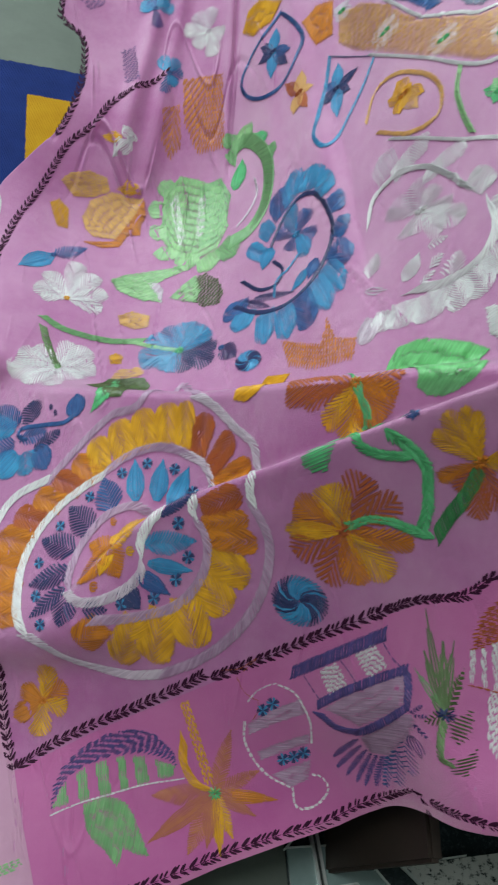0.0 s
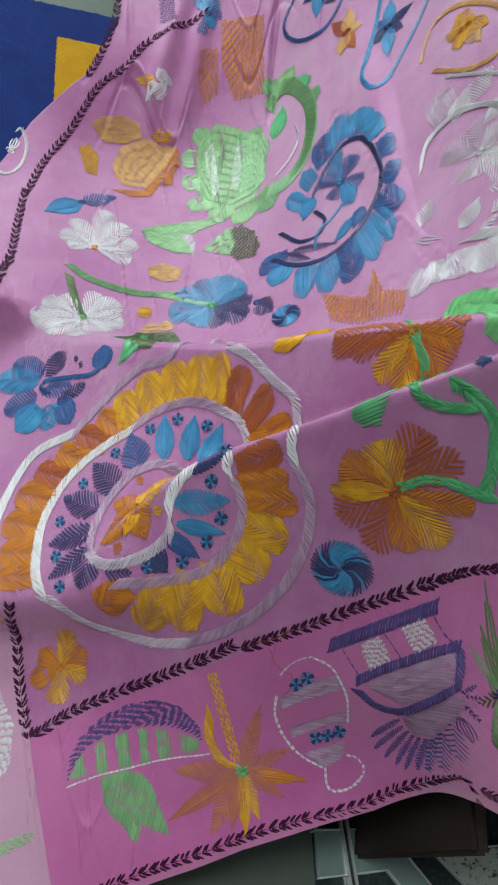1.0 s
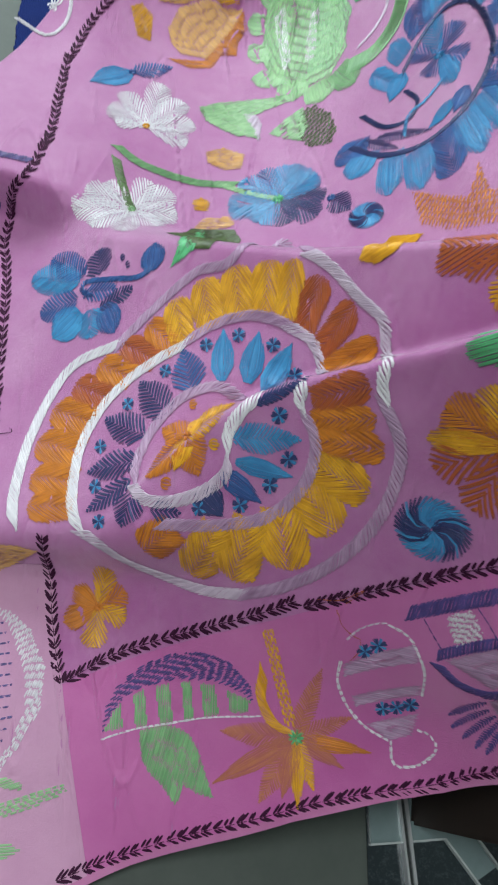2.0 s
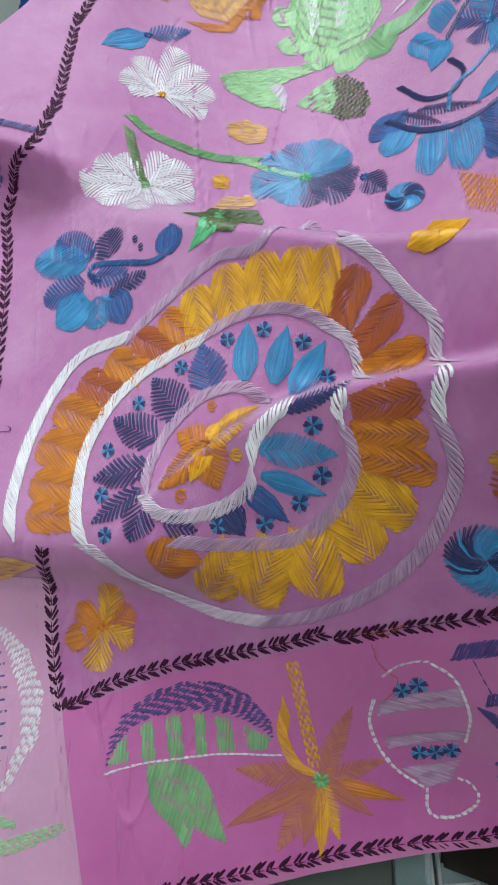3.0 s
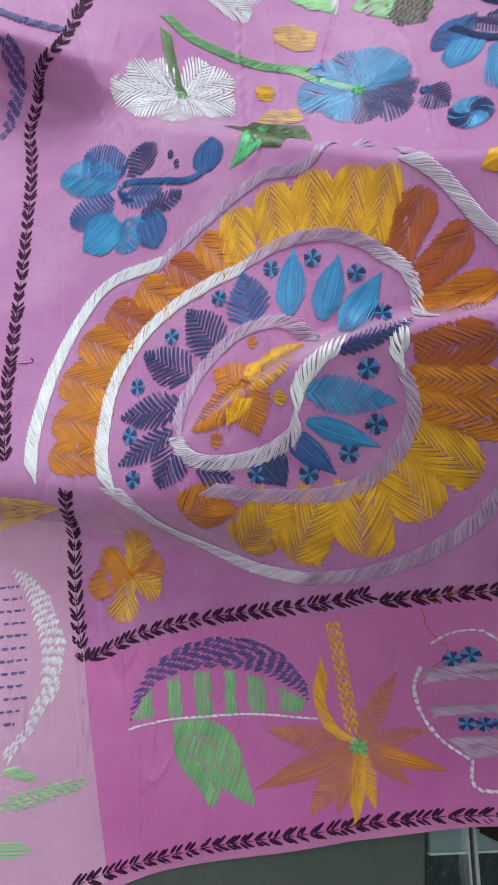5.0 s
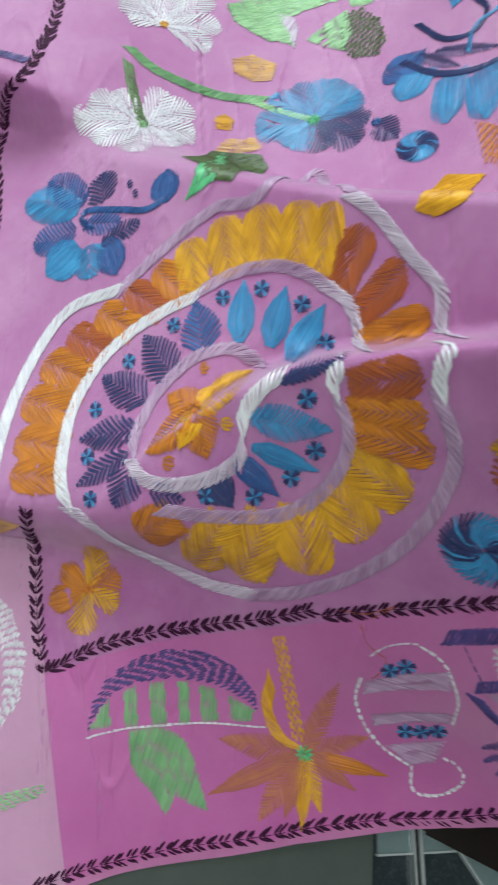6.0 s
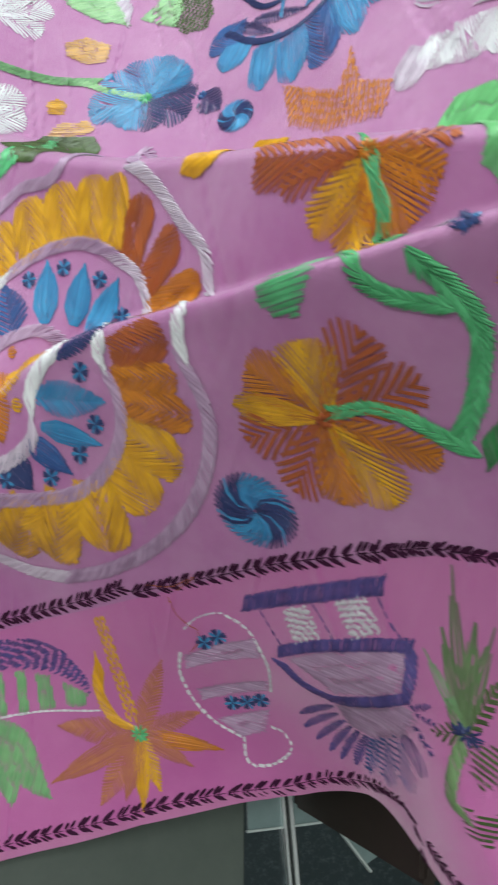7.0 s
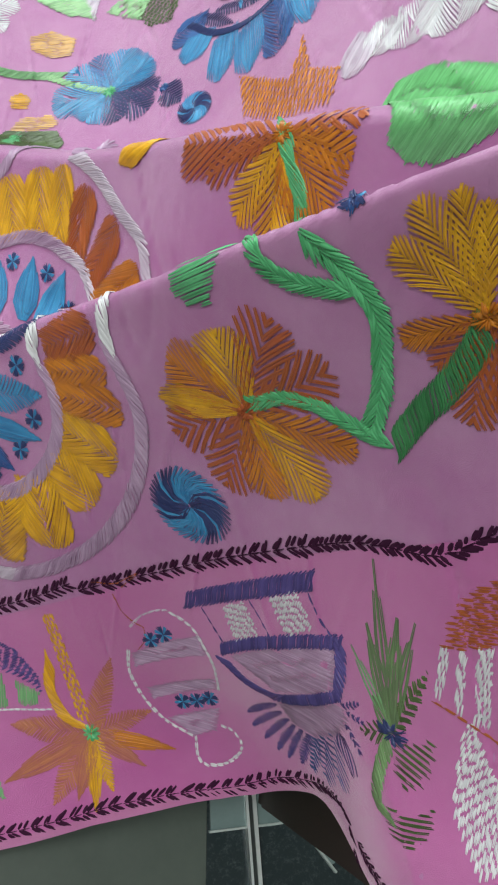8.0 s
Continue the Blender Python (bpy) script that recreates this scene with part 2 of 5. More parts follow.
X0, X1, Y0, Y1, HIGH = -2.6, 2.6, -2.4, 2.4, 2.6
floor = tagged(new("floor", box("floor", X0, X1, Y0, Y1, -0.12, 0.0, OLIVE)), "smooth grey-green cement floor with an inlaid stone border", "floor", kind="structure")
# Ceiling and walls are made up, out of view, to close in and bounce light.
tagged(new("ceiling", box("ceiling", X0, X1, Y0, Y1, HIGH, HIGH + 0.1, PAINT)), "unseen off-white plastered ceiling added to bounce light", "ceiling", kind="structure")
tagged(new("bounce_wall_west", box("bounce_wall_west", X0 - 0.15, X0, Y0 - 0.15, Y1 + 0.15, -0.12, HIGH + 0.1, PAINT)), "unseen off-white plastered wall added to bounce light", "wall", kind="structure")
tagged(new("bounce_wall_east", box("bounce_wall_east", X1, X1 + 0.15, Y0 - 0.15, Y1 + 0.15, -0.12, HIGH + 0.1, PAINT)), "unseen off-white plastered wall added to bounce light", "wall", kind="structure")
tagged(new("bounce_wall_south", box("bounce_wall_south", X0, X1, Y0 - 0.15, Y0, -0.12, HIGH + 0.1, PAINT)), "unseen off-white plastered wall added to bounce light", "wall", kind="structure")
wall = tagged(new("bounce_wall_north", box("bounce_wall_north", X0, -2.10, Y1, Y1 + 0.15, -0.12, HIGH + 0.1, PAINT)), "unseen off-white plastered wall added to bounce light, with an assumed window opening", "wall", kind="structure")
for piece in ((-0.50, X1, -0.12, HIGH + 0.1), (-2.10, -0.50, -0.12, 0.90), (-2.10, -0.50, 2.30, HIGH + 0.1)):
    part("bounce_wall_piece", box("bounce_wall_piece", piece[0], piece[1], Y1, Y1 + 0.15, piece[2], piece[3], PAINT), wall)


# ---- the embroidered cloth ----
def left_edge(q):
    return np.interp(q, [-0.3, 0.45, 0.567, 0.655, 0.73, 0.81, 0.885, 0.922, 0.95, 1.1], [-0.52, -0.50, -0.40, -0.347, -0.280, -0.236, -0.232, -0.262, -0.264, -0.30])


def hem_line(p):
    return np.interp(p, [-0.6, -0.3, -0.23, -0.1515, -0.106, -0.06, -0.02, 0.0007, 0.0178, 0.03, 0.038, 0.046, 0.05, 0.06, 0.3], [-0.3465, -0.231, -0.2035, -0.1766, -0.1594, -0.1466, -0.1345, -0.126, -0.115, -0.107, -0.1, -0.0915, -0.0885, -0.088, -0.07])


def cloth_sheet():
    nu, nv = 400, 620
    u, v = np.meshgrid(np.linspace(0, 1, nu + 1), np.linspace(0, 1, nv + 1), indexing="ij")
    q = -0.25 + 1.33 * v
    p = left_edge(q) + u * (0.30 - left_edge(q))
    low = hem_line(p)
    q = low + (q + 0.25) * (1.08 - low) / 1.33
    verts = at(p, q).reshape(-1, 3)
    k = np.arange((nu + 1) * (nv + 1)).reshape(nu + 1, nv + 1)
    faces = np.stack([k[:-1, :-1], k[1:, :-1], k[1:, 1:], k[:-1, 1:]], -1).reshape(-1, 4)
    return mesh_of("embroidered_cloth", verts, faces.tolist(), PINK, np.stack([p.ravel(), q.ravel()], -1))


cloth = tagged(new("embroidered_cloth", cloth_sheet()), "pink cotton cloth with hand-embroidered flowers draped over a low bench", "cloth")
thick = cloth.modifiers.new("thickness", "SOLIDIFY")
thick.thickness, thick.offset = 0.0012, -1


def strip(name, p, q0, q1, mat, lift, rows=6):
    """A band of cloth sewn flat on the sheet."""
    k = np.linspace(0, 1, rows)[None, :]
    pp, qq = p[:, None] + 0 * k, q0[:, None] * (1 - k) + q1[:, None] * k
    n, m = pp.shape
    i = np.arange(n * m).reshape(n, m)
    faces = np.stack([i[:-1, :-1], i[1:, :-1], i[1:, 1:], i[:-1, 1:]], -1).reshape(-1, 4)
    return mesh_of(name, at(pp, qq, lift).reshape(-1, 3), faces.tolist(), mat, np.stack([pp.ravel(), qq.ravel()], -1))


edge = np.linspace(-0.48, 0.28, 500)
part("hem_fold", strip("hem_fold", edge, hem_line(edge) - 0.0006, hem_line(edge) + 0.0055, HEM, 0.0008), cloth, "paler turned hem")
edge = np.linspace(-0.47, -0.2605, 160)
part("side_panel", strip("side_panel", edge, hem_line(edge) + 0.001, np.minimum(0.02, np.maximum(-0.075 - (edge + 0.290) * 4.8, hem_line(edge) + 0.0015)), PALEPINK, 0.0005, 110), cloth, "paler pink side panel")
edge = np.concatenate([np.linspace(-0.2900, -0.2600, 60), np.linspace(-0.2595, 0.28, 420)])
part("border_band", strip("border_band", edge, np.maximum(hem_line(edge) + 0.001, -0.0745 - (edge + 0.290) * 4.8), 0.0405 + 0.393 * edge, ROSE, 0.0005, 90), cloth, "deeper rose lower band")


# ---- stitches ----
def strands(name, strokes, width, mat, lift=0.0008, ply=2):
    """One mesh of raised stitches, each a few strands of thread laid side by side along a stroke of points on the cloth."""
    s = np.array(strokes, float)
    if len(s) == 0:
        s = np.zeros((1, 4, 2))
    m = s.shape[1]
    tip = np.ones(m)
    tip[0] = tip[-1] = 0
    rng = np.random.RandomState(len(s) * 7 + int(1e4 * abs(s[0, 0, 0])))
    step = np.gradient(s, axis=1)
    step /= np.linalg.norm(step, axis=-1, keepdims=True) + 1e-9
    side = np.stack([-step[..., 1], step[..., 0]], -1)
    wide = width * (0.85 + 0.3 * rng.rand(len(s), 1, 1)) / np.maximum(stretch(s, side)[..., None], 0.8)
    offs = (np.arange(ply) - (ply - 1) / 2) / ply
    n = len(s) * ply
    ends = np.eye(m)[-1] - np.eye(m)[0]
    ends = ends[None, None, :, None] * (rng.rand(len(s), ply, 1, 1) - 0.4) * 0.0011
    sway = (0.6 + 0.4 * tip)[None, None, :, None] * (rng.rand(len(s), ply, 1, 1) - 0.5) * 0.25
    s = (s[:, None] + side[:, None] * wide[:, None] * (offs[None, :, None, None] + sway / ply) + step[:, None] * ends).reshape(n, m, 2)
    side = np.repeat(side, ply, 0)
    wide = np.repeat(wide, ply, 0) / ply * 1.08 * (0.6 + 0.4 * tip)[None, :, None] * (0.85 + 0.3 * rng.rand(n, 1, 1))
    high = lift * (0.7 + 0.6 * rng.rand(n, 1)) * (0.35 + 0.65 * tip)[None, :]
    rows = np.stack([s - side * wide / 2, s, s + side * wide / 2], 2)
    lifts = np.stack([0 * high + 0.00065, high + 0.0003, 0 * high + 0.00065], 2)
    verts = at(rows[..., 0], rows[..., 1], lifts).reshape(-1, 3)
    first = np.arange(n)[:, None] * 3 * m + np.arange(m - 1)[None, :] * 3
    quads = np.stack([np.stack([first, first + 1, first + 4, first + 3], -1), np.stack([first + 1, first + 2, first + 5, first + 4], -1)], 2)
    return mesh_of(name, verts, quads.reshape(-1, 4).tolist(), mat)


def stroke(a, b):
    a, b = np.asarray(a, float), np.asarray(b, float)
    return [a + (b - a) * k for k in (0, 0.33, 0.67, 1)]


def half_width(v, shape):
    v = np.clip(v, 0, 1)
    if shape == "leaf":
        return np.sin(np.pi * v**0.75) ** 0.85
    if shape == "fan":
        return v**0.7 * np.sqrt(np.maximum(1 - v**7, 0)) * 1.05
    if shape == "scallop":
        return (0.70 + 0.30 * v) * np.sqrt(np.maximum(1 - v**5, 0))
    return np.sqrt(np.maximum(1 - (2 * v - 1) ** 2, 0))


def petal_strokes(base, tip, w, shape, style, pitch):
    base, tip = np.array(base), np.array(tip)
    true, back = true_measure((base + tip) / 2)
    e = true @ (tip - base)
    n = np.linalg.norm(e) + 1e-6
    f = np.array([-e[1], e[0]]) / n
    w = w / max(np.linalg.norm(back @ f), 0.2)
    return [[base + back @ x for x in row] for row in flat_strokes(e, f, n, w, shape, style, pitch)]


def true_measure(place):
    """Matrices from p and q to metres on the cloth about a place, and back."""
    h = 0.012
    here = [at(place[0] + a, place[1] + b) for a, b in ((-h, 0), (h, 0), (0, -h), (0, h))]
    u, v = (here[1] - here[0]) / (2 * h), (here[3] - here[2]) / (2 * h)
    n = np.linalg.norm(u)
    along_u = v @ u / n
    true = np.array([[min(n, 1.8), min(max(along_u, -0.5), 0.5)], [0.0, min(math.sqrt(max(v @ v - along_u * along_u, 0.36)), 1.6)]])
    return true, np.linalg.inv(true)


def flat_strokes(e, f, n, w, shape, style, pitch):
    base, out = np.zeros(2), []
    if style == "r":
        for k in np.linspace(-0.93, 0.93, max(3, int(2 * w / pitch))):
            v = np.linspace(0.03, 0.985 - 0.25 * abs(k) ** 3 + 0.02 * math.sin(9 * k), 4)
            out.append([base + e * a + f * k * w * half_width(a, shape) for a in v])
        return out
    slope = {"leaf": 1.15, "round": 1.0, "scallop": -1.5}.get(shape, 1.9)
    rng = random.Random(int(1e6 * (abs(e[0]) + abs(e[1]))))
    for side in (-1, 1):
        for v0 in np.arange(-1.4, 2.4, pitch * math.hypot(1, slope) / n):
            reach = 0.97 + 0.07 * rng.random()
            u = np.linspace(-0.0005, w * 1.08, 40)
            v = v0 + slope * (u + (0.35 if slope < 0 else -0.25) * u * u / w) / n + 0.006 * rng.random()
            ok = np.where((u <= w * reach * half_width(v, shape)) & (v > 0.005) & (v < 0.995))[0]
            if len(ok) > 2:
                pick = ok[[0, len(ok) // 3, 2 * len(ok) // 3, len(ok) - 1]]
                out.append([base + e * v[i] + f * side * u[i] for i in pick])
    return out


def petals(parent, name, shape, some, pitch=0.0020):
    for base, tip, w, mat, style in some:
        open_work = style == "h" and mat in (NAVY, BLUE, RUST, MOSS)
        if mat in (WHITE, LILAC) and shape == "fan":
            style = "h"
        gap, cover = (1.65, 0.72) if mat is RUST and style == "h" else (1.40, 0.74) if open_work else (1.05, 0.86) if style == "h" else (0.9, 0.95)
        if mat in (WHITE, LILAC):
            gap, cover = 1.25, 0.74
        elif shape == "scallop":
            gap, cover = (1.30, 0.76) if mat is BLUE else (1.25, 0.78)
        part(name, strands(name, petal_strokes(base, tip, w, shape, style, pitch * gap), pitch * gap * cover, mat, 0.0006, 2), parent)


def flower(name, label, centre, shape, some, pitch=0.0020, knot=None, size=0.004):
    """A knotted centre with petals round it, as one motif."""
    c = np.array(centre)
    ring = [stroke(c + size * np.array([math.cos(a), math.sin(a)]) * 0.15, c + size * np.array([math.cos(a), math.sin(a)])) for a in np.linspace(0, 6.28, 10)[:-1]]
    heart = part(name, strands(name, ring, 0.0018, knot or ORANGE, 0.0018), cloth, label)
    petals(heart, "petal", shape, [(c, end, w * (1.18 if name in ("orange_flower", "golden_flower") else 0.85 if shape == "fan" else 1.0), mat, style) for end, w, mat, style in some], pitch)
    return heart


def fill_strokes(outline, angle, pitch, stitch=0.0):
    a = radians(angle)
    turn = np.array([[math.cos(a), math.sin(a)], [-math.sin(a), math.cos(a)]])
    mid = np.mean(np.array(outline), 0)
    pitch, stitch = pitch / max(1.0, float(stretch(mid, turn[1]))), stitch / max(1.0, float(stretch(mid, turn[0])))
    pts = np.array(outline) @ turn.T
    out, line = [], 0
    for y in np.arange(pts[:, 1].min() + pitch / 2, pts[:, 1].max(), pitch):
        xs = []
        for (x0, y0), (x1, y1) in zip(pts, np.roll(pts, -1, 0)):
            if (y0 <= y) != (y1 <= y):
                xs.append(x0 + (x1 - x0) * (y - y0) / (y1 - y0))
        xs.sort()
        line += 1
        for x0, x1 in zip(xs[::2], xs[1::2]):
            wob = 0.0006 * math.sin(line * 2.3)
            x0, x1 = x0 + wob, x1 - 0.0006 * math.sin(line * 3.7)
            if stitch:
                s = x0 + stitch * 0.5 * (line % 2)
                while s < x1:
                    end = min(s + stitch * 0.74, x1)
                    if end - s > 0.0008:
                        out.append([q @ turn for q in stroke((s, y), (end, y))])
                    s += stitch
            elif x1 - x0 > 0.0008:
                m = max(1, int((x1 - x0) / 0.012))
                for i in range(m):
                    out.append([q @ turn for q in stroke((x0 + (x1 - x0) * i / m, y), (x0 + (x1 - x0) * (i + 1) / m, y))])
    return out


def patch(name, label, mat, outline, angle=0.0, pitch=0.0020, stitch=0.0, parent=None, cover=0.85):
    return tagged(part(name, strands(name, fill_strokes(outline, angle, pitch, stitch), pitch * cover, mat), parent or cloth, label), kind="stuff")


def stretch(place, way):
    """How many metres of cloth lie under one metre of p and q, that way."""
    e = 0.002
    a, b = place - way * e, place + way * e
    return np.linalg.norm(at(b[..., 0], b[..., 1]) - at(a[..., 0], a[..., 1]), axis=-1) / (2 * e)


def along(path, pitch):
    """Places and directions at even steps along a smooth path."""
    pts = np.array(path, float)
    ext = np.vstack([2 * pts[0] - pts[1], pts, 2 * pts[-1] - pts[-2]])
    fine = []
    for i in range(1, len(ext) - 2):
        a, b, c, d = ext[i - 1 : i + 3]
        for t in np.linspace(0, 1, 24, endpoint=False):
            fine.append(0.5 * (2 * b + (c - a) * t + (2 * a - 5 * b + 4 * c - d) * t * t + (3 * b - a - 3 * c + d) * t**3))
    fine = np.array(fine + [pts[-1]])
    arc = np.concatenate([[0], np.cumsum(np.linalg.norm(np.diff(at(fine[:, 0], fine[:, 1]), axis=0), axis=1))])
    s = np.arange(0, arc[-1], pitch)
    place = np.stack([np.interp(s, arc, fine[:, 0]), np.interp(s, arc, fine[:, 1])], -1)
    ways = np.gradient(place, axis=0) if len(place) > 1 else np.array([[1.0, 0.0]])
    ways = ways / (np.linalg.norm(ways, axis=1, keepdims=True) + 1e-9)
    sides = np.stack([-ways[:, 1], ways[:, 0]], -1)
    return place, ways / stretch(place, ways)[:, None], sides / stretch(place, sides)[:, None]


def rope(name, label, mat, wide, path, pitch=0.0042, slant=None, parent=None, lift=0.0011, braid=False):
    """A cord of slanting stitches; braid lays them in from both sides."""
    out = []
    slant = slant or (1.5 if mat in (WHITE, LILAC, GREY) else 1.0)
    for c, w, f in zip(*along(path, pitch)):
        if braid:
            out += [stroke(c - w * slant * wide / 2 + f * wide / 2, c), stroke(c - w * slant * wide / 2 - f * wide / 2, c)]
        else:
            out.append([c + f * wide / 2 * math.sin(1.5708 * k) + w * slant * wide * 0.62 * k for k in (-1, -0.6, -0.2, 0.2, 0.6, 1)])
    return tagged(part(name, strands(name, out, pitch * (0.92 / math.hypot(0.8, slant) if not braid else 0.74), mat, lift, 2), parent or cloth, label), kind="stuff")


def running(name, label, mat, path, length=0.006, wide=0.0016, parent=None):
    """A line of plain running stitches."""
    return tagged(part(name, strands(name, [stroke(c, c + w * length * 0.86) for c, w, _ in zip(*along(path, length))], wide, mat), parent or cloth, label), kind="stuff")


def chevron_border(label, path, wide=0.0105, pitch=0.0098):
    """A row of plum arrowhead stitches, each a piece of its own, over a thin sewn seam."""
    seam = running("chevron_border", label, PLUM, path, 0.0098, 0.0007)
    rng = random.Random(len(path))
    for c, w, f in zip(*along(path, pitch)):
        back = 0.62 + 0.2 * rng.random()
        jig = 0.0012 * (rng.random() - 0.5)
        arms = []
        for side in (-1, 1):
            for k in (0.0, 0.0031):
                foot = c + w * (k + jig + 0.0012 * (rng.random() - 0.5)) + f * side * wide * (0.03 + 0.06 * rng.random())
                arms.append(stroke(foot, foot + f * side * wide * (0.35 + 0.12 * rng.random()) + w * wide * (back - 0.22 + 0.2 * rng.random())))
        part("arrow_stitch", strands("arrow_stitch", arms, 0.0019, PLUM, 0.0008, ply=1), seam)
    return seam


def eyelets(parent, mat, size, spots):
    """Tiny pinwheels of alternate navy and sky-blue wedges."""
    for i, c in enumerate(spots):
        c = np.array(c)
        for hue, start, span in ((mat, 0.0, 0.30), (SKY, 0.785, 0.15)):
            out = []
            for a in np.arange(4) * 1.5708 + 0.5 * i + start:
                for k in (-1, -0.5, 0, 0.5, 1):
                    out.append(stroke(c + 0.12 * size * np.array([math.cos(a), math.sin(a)]), c + size * np.array([math.cos(a + k * span), 1.1 * math.sin(a + k * span)])))
            part("pinwheel", strands("pinwheel", out, 0.0010, hue, ply=1), parent)


def spiral(name, label, centre, rp, rq, turn=0.0):
    """An oval whorl of curving threads: navy on two opposite sides, sky blue between."""
    c, out, dark = np.array(centre), [], []
    ct, st = math.cos(turn), math.sin(turn)
    for i, a in enumerate(np.linspace(0, 6.283, 43)[:-1]):
        pts = []
        for k in (0.06, 0.40, 0.72, 1.0):
            b = a - 1.15 * k
            x, y = k * rp * math.cos(b), k * rq * math.sin(b)
            pts.append(c + np.array([x * ct - y * st, x * st + y * ct]))
        (dark if math.sin(a + 0.2) ** 2 > 0.40 and i % 7 else out).append(pts)
    ob = part(name, strands(name, out, 0.0019, SKY), cloth, label)
    tagged(part("navy_whorl", strands("navy_whorl", dark, 0.0019, NAVY, 0.0010), ob), kind="stuff")
    return tagged(ob, kind="stuff")


# borders of arrowhead stitches
chevron_border("plum arrowhead stitch border along the lower band", [(-0.2875, -0.0713), (-0.2537, -0.0519), (-0.2145, -0.0366), (-0.1762, -0.0219), (-0.1380, -0.0064), (-0.1085, 0.0078)])
chevron_border("plum arrowhead stitch border along the lower band", [(-0.1014, 0.0047), (-0.0709, 0.0159), (-0.0424, 0.0263), (-0.0161, 0.0376), (0.0070, 0.0467), (0.0270, 0.0550)])
chevron_border("plum arrowhead stitch border along the lower band", [(0.0298, 0.0561), (0.0443, 0.0616), (0.0575, 0.0631), (0.0680, 0.0631), (0.0759, 0.0662), (0.0826, 0.0733), (0.0892, 0.0765)], 0.0072, 0.0074)
chevron_border("plum arrowhead stitch border beside the corner flower", [(-0.2911, -0.0733), (-0.2991, -0.0454), (-0.3063, -0.0132), (-0.3088, 0.0205), (-0.3067, 0.0465)])
chevron_border("plum arrowhead stitch border beside the medallion", [(-0.3534, 0.0627), (-0.3633, 0.1002), (-0.3683, 0.1410), (-0.3729, 0.1849), (-0.3784, 0.2414), (-0.3862, 0.2927), (-0.3954, 0.3306), (-0.3890, 0.3674), (-0.3641, 0.3905), (-0.3524, 0.4306)])
chevron_border("plum arrowhead stitch border along the side", [(-0.3462, 0.5423), (-0.3292, 0.5980), (-0.3019, 0.6493), (-0.2789, 0.6966), (-0.2589, 0.7296), (-0.2265, 0.7588), (-0.1972, 0.7978), (-0.1543, 0.8194), (-0.1161, 0.8393)])
chevron_border("plum arrowhead stitch border along the side", [(-0.3507, 0.4233), (-0.3493, 0.4539), (-0.3496, 0.4854), (-0.3489, 0.5174), (-0.3477, 0.5431)])
chevron_border("plum arrowhead stitch border along the hem", [(-0.2841, -0.2125), (-0.2620, -0.2053), (-0.2299, -0.1947), (-0.1906, -0.1804), (-0.1521, -0.1672), (-0.1088, -0.1519)])
chevron_border("plum arrowhead stitch border along the hem", [(-0.1030, -0.1500), (-0.0886, -0.1455), (-0.0633, -0.1392), (-0.0321, -0.1316), (-0.0138, -0.1262), (0.0007, -0.1180), (0.0178, -0.1059), (0.0318, -0.0972), (0.0406, -0.0868), (0.0461, -0.0782), (0.0493, -0.0868)])
chevron_border("plum arrowhead stitch border along the hem", [(0.0500, -0.0790), (0.0602, -0.0795), (0.0743, -0.0815), (0.0900, -0.0810)], 0.0072, 0.0074)
chevron_border("plum arrowhead stitch border along the turned edge", [(-0.2775, 0.7350), (-0.2567, 0.7753), (-0.2399, 0.8291), (-0.2345, 0.8818), (-0.2416, 0.9029), (-0.2623, 0.9183), (-0.2626, 0.9489)])

# large medallion
# Cords: thread colour follows light, white where lit on the crease, grey-lilac where dim.
medallion = rope("medallion", "large paisley medallion with rope outline and two rings of petals", WHITE, 0.0092, [(-0.3337, 0.0567), (-0.3353, 0.0860), (-0.3295, 0.1277), (-0.3142, 0.1679), (-0.2935, 0.1928), (-0.2567, 0.2067)])
rope("outline_cord", "dim stretch of white cord, put in as pale lilac thread", GREY, 0.0082, [(-0.2567, 0.2067), (-0.2269, 0.2348), (-0.1893, 0.2633), (-0.1572, 0.2709), (-0.1146, 0.3220), (-0.0988, 0.2628)], parent=medallion)
rope("outline_cord", "white cord", LILAC, 0.0088, [(-0.0988, 0.2628), (-0.0824, 0.2453), (-0.0666, 0.2213), (-0.0531, 0.2006), (-0.0504, 0.1764)], parent=medallion)
rope("outline_cord", "cord over the crease, highlight put in as white thread", WHITE, 0.0092, [(-0.0587, 0.1666), (-0.0618, 0.1566), (-0.0610, 0.1447)], parent=medallion)
rope("outline_cord", "dim stretch of white cord, put in as pale lilac thread", GREY, 0.0082, [(-0.0602, 0.1421), (-0.0514, 0.1221), (-0.0489, 0.1049), (-0.0542, 0.0795), (-0.0671, 0.0560), (-0.0884, 0.0349), (-0.1160, 0.0192), (-0.1465, 0.0091)], parent=medallion)
rope("outline_cord", "slightly dim stretch of white cord, put in as lilac thread", LILAC, 0.0086, [(-0.1465, 0.0091), (-0.1766, 0.0090), (-0.2089, 0.0170), (-0.2366, 0.0276), (-0.2591, 0.0421), (-0.2760, 0.0524)], parent=medallion)
rope("inner_cord", "white cord", WHITE, 0.0092, [(-0.2769, 0.0534), (-0.2833, 0.0776), (-0.2815, 0.1171), (-0.2661, 0.1508), (-0.2438, 0.1743), (-0.2188, 0.1908), (-0.1950, 0.2026)], parent=medallion)
rope("inner_cord", "dim stretch of white cord, put in as pale lilac thread", GREY, 0.0082, [(-0.1952, 0.2047), (-0.1706, 0.2178), (-0.1439, 0.2223), (-0.1223, 0.2158), (-0.1057, 0.2033)], parent=medallion)
rope("inner_cord", "white cord", LILAC, 0.0088, [(-0.1122, 0.2098), (-0.0981, 0.1968), (-0.0914, 0.1808), (-0.0922, 0.1639)], parent=medallion)
